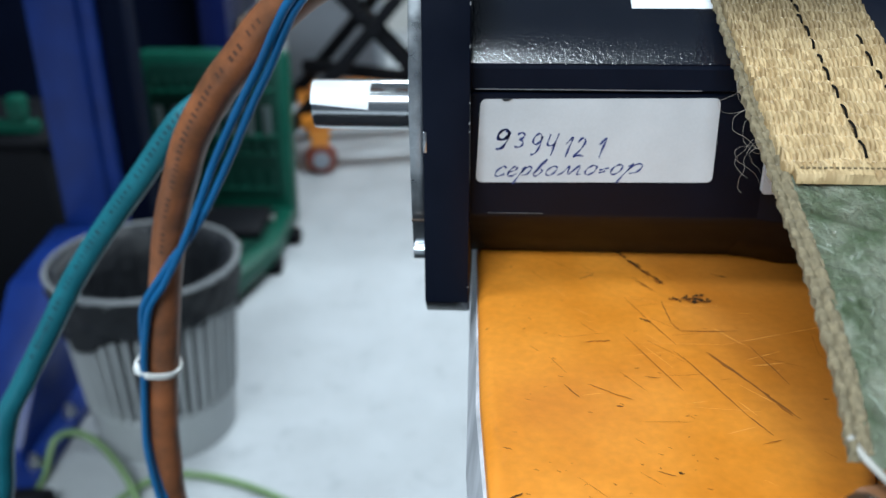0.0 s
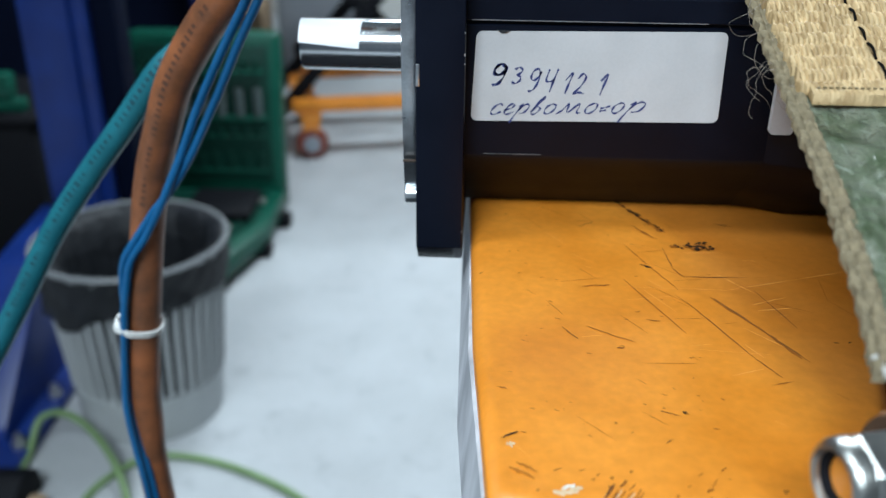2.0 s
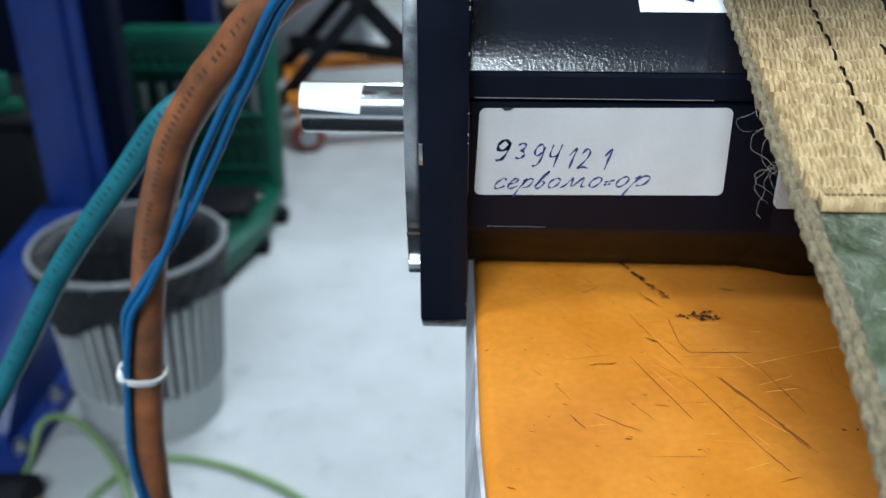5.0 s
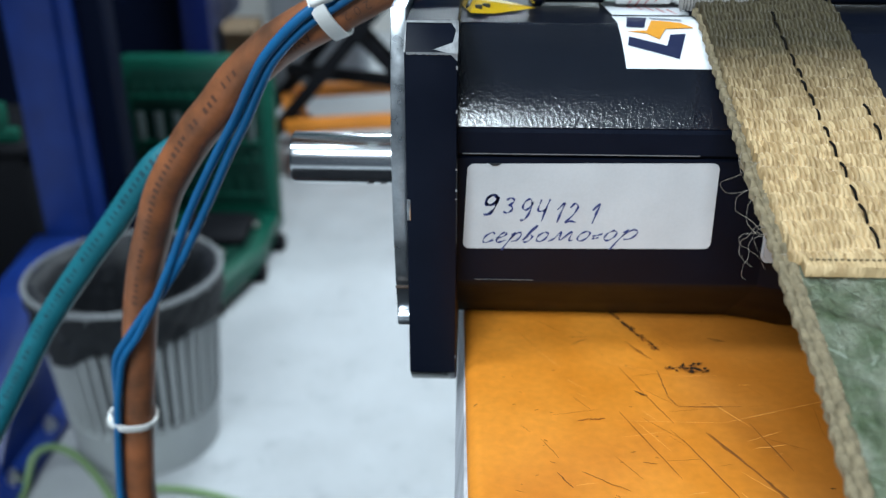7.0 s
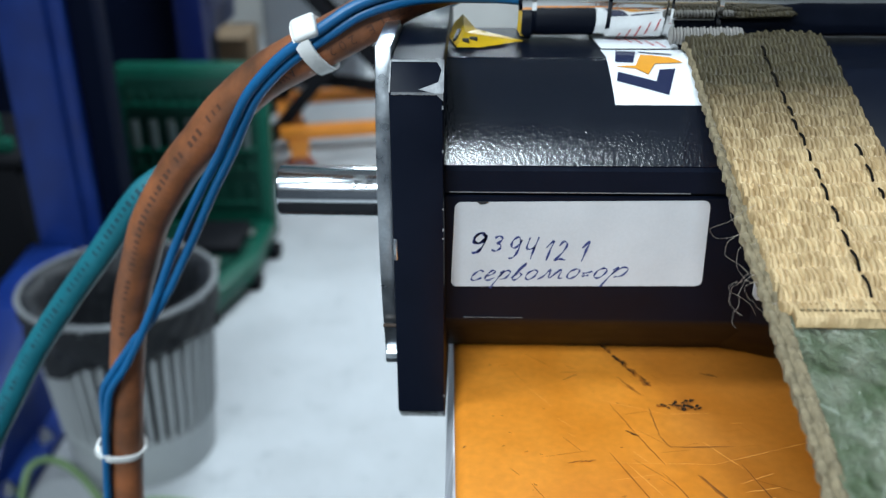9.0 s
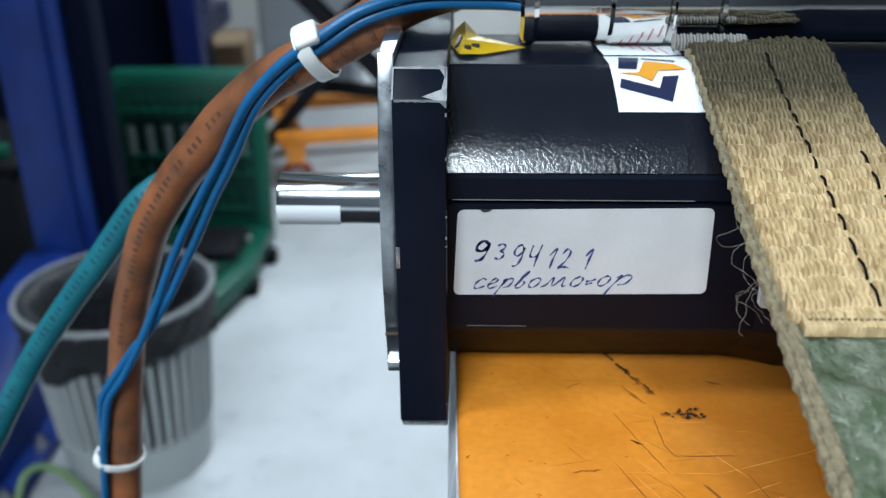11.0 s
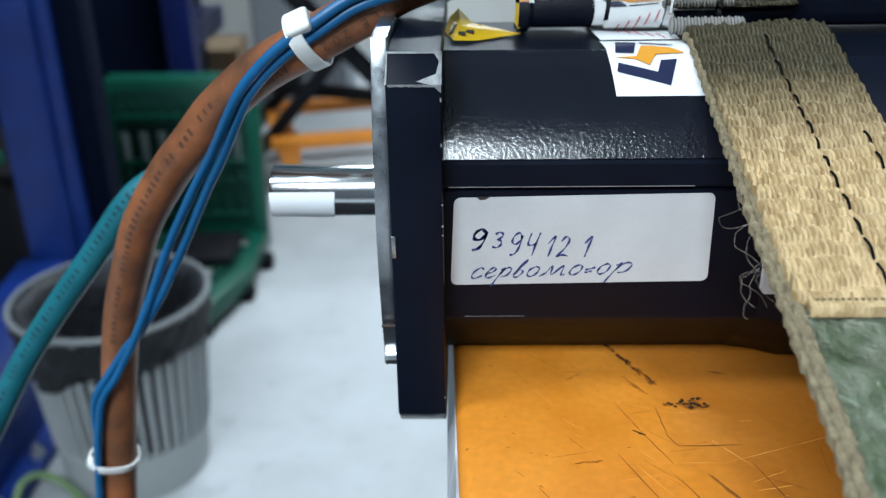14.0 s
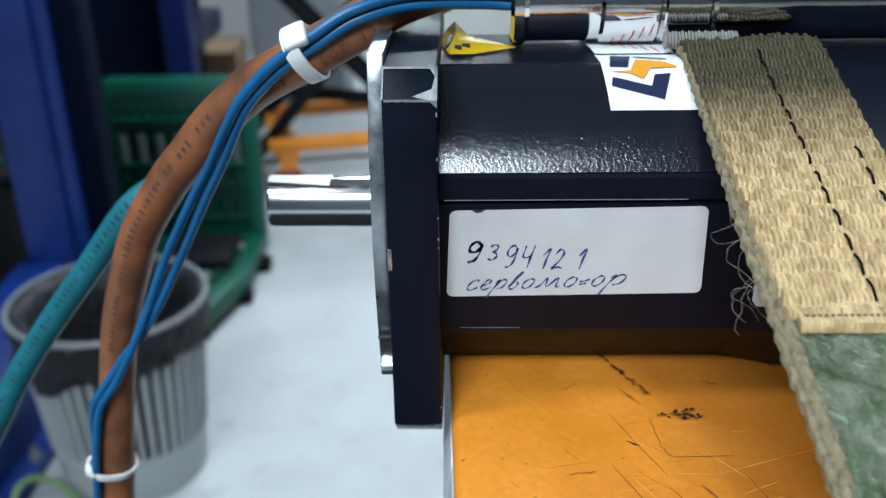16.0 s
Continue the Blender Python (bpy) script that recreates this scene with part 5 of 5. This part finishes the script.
def posts():
    ob = thing("lift_post", (-1.03, 1.75, 0), "bright blue enamelled steel post with a bolted foot", "steel post")
    part("column", block(-1.135, -1.005, 1.86, 1.95, 0.0, 2.2, 0.008), M["blue"], ob)
    part("flute", block(-1.0045, -0.965, 1.875, 1.95, 0.0, 2.2, 0.004), M["blue"], ob)
    # The inner channel takes the cabinet's near-black, far darker than the post.
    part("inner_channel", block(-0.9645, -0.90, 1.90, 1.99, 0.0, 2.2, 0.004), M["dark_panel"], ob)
    foot = part("foot_bracket", prism([(1.22, 0.0), (1.86, 0.0), (1.86, 0.36), (1.55, 0.33), (1.24, 0.06)], "x", -1.16, -1.035, bevel=0.006), M["blue"], ob)
    part("base_plate", block(-1.22, -0.975, 1.14, 1.86, 0.0, 0.028, 0.004), M["blue"], ob)
    for x, y in ((-1.0, 1.22), (-1.0, 1.42), (-1.19, 1.22)):
        part("anchor_bolt", lathe([(0.0, 0.028), (0.016, 0.028), (0.016, 0.044), (0.009, 0.046), (0.009, 0.062), (0.0, 0.062)], (x, y, 0), "z", 12), M["zinc"], ob)
    far = thing("rack_post", (-1.0, 3.2, 0), "dark blue steel rack upright", "steel post")
    part("column", block(-1.10, -0.99, 3.2, 3.3, 0.0, 2.2, 0.008), M["navy_steel"], far)
    part("arm", block(-1.10, -0.99, 3.30, 3.75, 0.62, 0.72, 0.008), M["navy_steel"], far)
    # The shade round this cabinet is put into its near-black colour.
    cab = thing("dark_cabinet", (-1.5, 3.6, 0), "dark blue-black metal cabinet with the shade put into its colour", "cabinet")
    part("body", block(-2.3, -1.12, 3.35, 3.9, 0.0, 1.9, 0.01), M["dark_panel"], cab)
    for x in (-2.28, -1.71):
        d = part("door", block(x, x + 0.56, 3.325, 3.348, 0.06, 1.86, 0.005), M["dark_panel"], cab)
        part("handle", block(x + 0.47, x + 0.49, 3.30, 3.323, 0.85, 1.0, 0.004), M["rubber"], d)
    pan = thing("dark_crate", (-1.5, 2.1, 0), "black plastic crate standing on the floor", "crate")
    part("body", block(-1.62, -1.20, 1.95, 2.35, 0.0, 0.55, 0.02), M["rubber"], pan)
    part("rim", block(-1.64, -1.18, 1.93, 2.37, 0.5505, 0.58, 0.01), M["rubber"], pan)
    cl = thing("green_clamp", (-1.32, 2.0, 0.58), "small dark green clamp on the crate", "clamp")
    part("bar", block(-1.36, -1.22, 1.98, 2.01, 0.5805, 0.62, 0.008), M["green"], cl)
    part("jaw", block(-1.30, -1.25, 1.97, 2.02, 0.6205, 0.69, 0.01), M["green"], cl)


posts()


def trolley():
    ob = thing("lift_trolley", (-0.35, 3.3, 0), "orange scissor lift trolley with black crossed arms and red-brown castors", "trolley")
    rail = part("rail", block(-0.74, 0.62, 3.08, 3.15, 0.205, 0.255, 0.006), M["trolley"], ob)
    part("rail", block(-0.74, 0.62, 3.62, 3.69, 0.205, 0.255, 0.006), M["trolley"], ob)
    for x in (-0.74, 0.55):
        part("cross_member", block(x, x + 0.07, 3.1505, 3.6195, 0.205, 0.255, 0.006), M["trolley"], ob)
    for x, y in ((-0.665, 3.115), (-0.665, 3.655), (0.56, 3.115), (0.56, 3.655)):
        fork = part("castor_fork", prism([(x - 0.045, 0.205), (x + 0.045, 0.205), (x + 0.028, 0.09), (x - 0.028, 0.09)], "y", y - 0.04, y + 0.04), M["trolley"], ob)
        part("castor_wheel", lathe([(0.0, -0.036), (0.03, -0.036), (0.034, -0.030), (0.060, -0.030), (0.068, -0.022), (0.070, 0.0), (0.068, 0.022), (0.060, 0.030), (0.0, 0.030)],
                                   (x, y - 0.012, 0.070), "y", 28), M["wheel"], ob)
        part("wheel_hub", lathe([(0.0, -0.046), (0.034, -0.046), (0.036, -0.040), (0.036, -0.036), (0.0, -0.036)], (x, y - 0.012, 0.070), "y", 20), M["grey_metal"], ob)
    for y in (3.16, 3.575):
        for sgn in (-1, 1):
            L = 1.16
            m = pose(0, 0, 0, 0, sgn * 48, 0)
            part("scissor_arm", block(-0.42 - L / 2, -0.42 + L / 2, y + 0.018 * sgn - 0.012, y + 0.018 * sgn + 0.012, 0.60 - 0.028, 0.60 + 0.028, 0.004, turn=m), M["rubber"], ob)
    part("pivot", lathe([(0.0, 3.12), (0.03, 3.12), (0.03, 3.64), (0.0, 3.64)], (-0.42, 0, 0.60), "y", 20), M["rubber"], ob)
    part("cylinder", block(-0.72, 0.2, 3.37, 3.43, 0.30, 0.36, 0.02, turn=pose(0, 0, 0, 0, 9, 0)), M["rubber"], ob)
    part("platform", block(-0.85, 0.65, 3.05, 3.70, 1.02, 1.08, 0.01), M["trolley"], ob)
    far = thing("grey_cabinet", (-0.9, 4.6, 0), "grey metal cabinet by the far wall", "cabinet")
    part("body", block(-1.05, -0.55, 4.6, 5.1, 0.0, 1.2, 0.01), M["grey_metal"], far)
    part("door", block(-1.03, -0.57, 4.575, 4.598, 0.05, 1.17, 0.005), M["grey_metal"], far)
    bx = thing("cardboard_box", (-1.5, 4.5, 0), "brown cardboard box on the floor", "box")
    part("carton", block(-1.32, -1.08, 4.35, 4.6, 0.0, 0.42, 0.006), M["card"], bx)
    part("flap", block(-1.32, -1.08, 4.22, 4.348, 0.405, 0.412, 0.001), M["card"], bx)


trolley()


def mat():
    # Dark sheet laid in for the posts' shade on the dirty floor.
    solo("shade_sheet", block(-1.75, -0.90, 1.5, 2.6, 0.0005, 0.006, 0.002), M["rubber"], (-1.3, 1.8, 0), "dark sheet for the shaded, dirty floor under the blue post", "mat")

    # Out of view: added so the shaft's underside reflects black.
    solo("unseen_dark_mat", block(-1.3, 1.1, -1.9, 0.70, 0.0005, 0.008, 0.003), M["rubber"], (0, -0.6, 0), "unseen black mat added to darken reflections round the machine", "mat")


mat()


def hose():
    pts = [(-1.0, 0.80, 0.0085), (-0.97, 1.0, 0.0085), (-0.958, 1.16, 0.012), (-0.955, 1.24, 0.06), (-0.90, 1.24, 0.088), (-0.82, 1.20, 0.078), (-0.735, 1.12, 0.04), (-0.68, 1.02, 0.0085),
           (-0.72, 0.98, 0.0085), (-0.775, 1.02, 0.0085), (-0.76, 1.10, 0.0085), (-0.70, 1.17, 0.014), (-0.63, 1.195, 0.0085), (-0.50, 1.165, 0.0085), (-0.34, 1.08, 0.0085), (-0.1, 0.9, 0.0085), (0.4, 0.80, 0.0085)]
    solo("air_hose", tube(spline(pts, 12), 0.0085, 14), M["hose"], pts[0], "pale green rubber air hose looped on the floor", "hose", smooth=60)


hose()


def floor_tools():
    # An added dark wedge stands in for the bracket's dark underside.
    ob = thing("dark_wedge", (-0.97, 1.0, 0), "dark wedge in place of the dark underside of the post's bracket", "wheel chock")
    part("wedge", prism([(0.90, 0.0), (1.13, 0.0), (1.12, 0.055), (1.05, 0.085), (0.93, 0.030)], "x", -1.06, -0.90, bevel=0.008), M["rubber"], ob)
    part("pad", block(-0.895, -0.855, 0.90, 1.06, 0.0, 0.040, 0.010), M["card"], ob, "brown worn pad")
    joint = thing("hose_coupling", (-0.69, 1.02, 0), "dark green quick coupling at the hose bend", "hose coupling")
    part("sleeve", tube(spline([(-0.725, 0.985, 0.012), (-0.695, 1.0, 0.020), (-0.665, 1.02, 0.016)], 6), 0.0125, 14), M["hose"], joint)
    part("ring", tube(spline([(-0.700, 0.998, 0.021), (-0.690, 1.003, 0.021), (-0.682, 1.008, 0.020)], 4), 0.0145, 14), M["dark_green"], joint)


floor_tools()


# ---- how the things on the floor stand: turned a little about the spot before the machine ----
STANDING = {"waste_bin": 1.16, "air_hose": 1.20, "dark_wedge": 1.20, "hose_coupling": 1.30, "tool_case": 1.10, "lift_post": 1.0, "rack_post": 1.0, "dark_cabinet": 1.0,
            "dark_crate": 1.0, "green_clamp": 1.0, "grey_cabinet": 1.0, "cardboard_box": 1.0, "shade_sheet": 1.0}


def stand():
    for ob in list(scene.collection.objects):
        if ob.parent is None and ob.name in STANDING:
            spot = Matrix.Translation((0.011, -0.40, 0))
            back = 0.034 if ob.name in ("waste_bin", "air_hose", "hose_coupling") else 0.0
            ob.matrix_basis = pose(-0.012 if back else 0, back, 0) @ spot @ pose(0, 0, 0, 0, 0, STANDING[ob.name]) @ spot.inverted() @ ob.matrix_basis
        elif ob.name == "lift_trolley":
            wheel = Matrix.Translation((-0.665, 3.115, 0))
            ob.matrix_basis = pose(-0.055, 0.13, 0) @ wheel @ pose(0, 0, 0, 0, 0, 13) @ wheel.inverted() @ ob.matrix_basis


stand()


# ---- what moves: the shaft turns slowly, then at 100 turns a minute ----
def motions():
    base = Vector((0, 0, AX)) - Vector(MOTOR_AT)
    keys = [(0.0, 45), (2.5, 45), (5.1, 45), (5.2, 47), (5.8, 74), (6.5, 109), (7.3, 146), (7.7, 165), (8.1, 185), (8.5, 203), (9.0, 226), (9.2, 235),
            (9.9, 270), (10.6, 313), (11.3, 355), (11.4, 369), (11.5, 375), (11.6, 379), (11.68, 384), (11.72, 411)]
    t, a = 11.8, 459
    while t < 16.05:
        keys.append((round(t, 1), a))
        t, a = t + 0.1, a + 60
    walk(shaft, [(t, pose(*base, -a)) for t, a in keys])


motions()
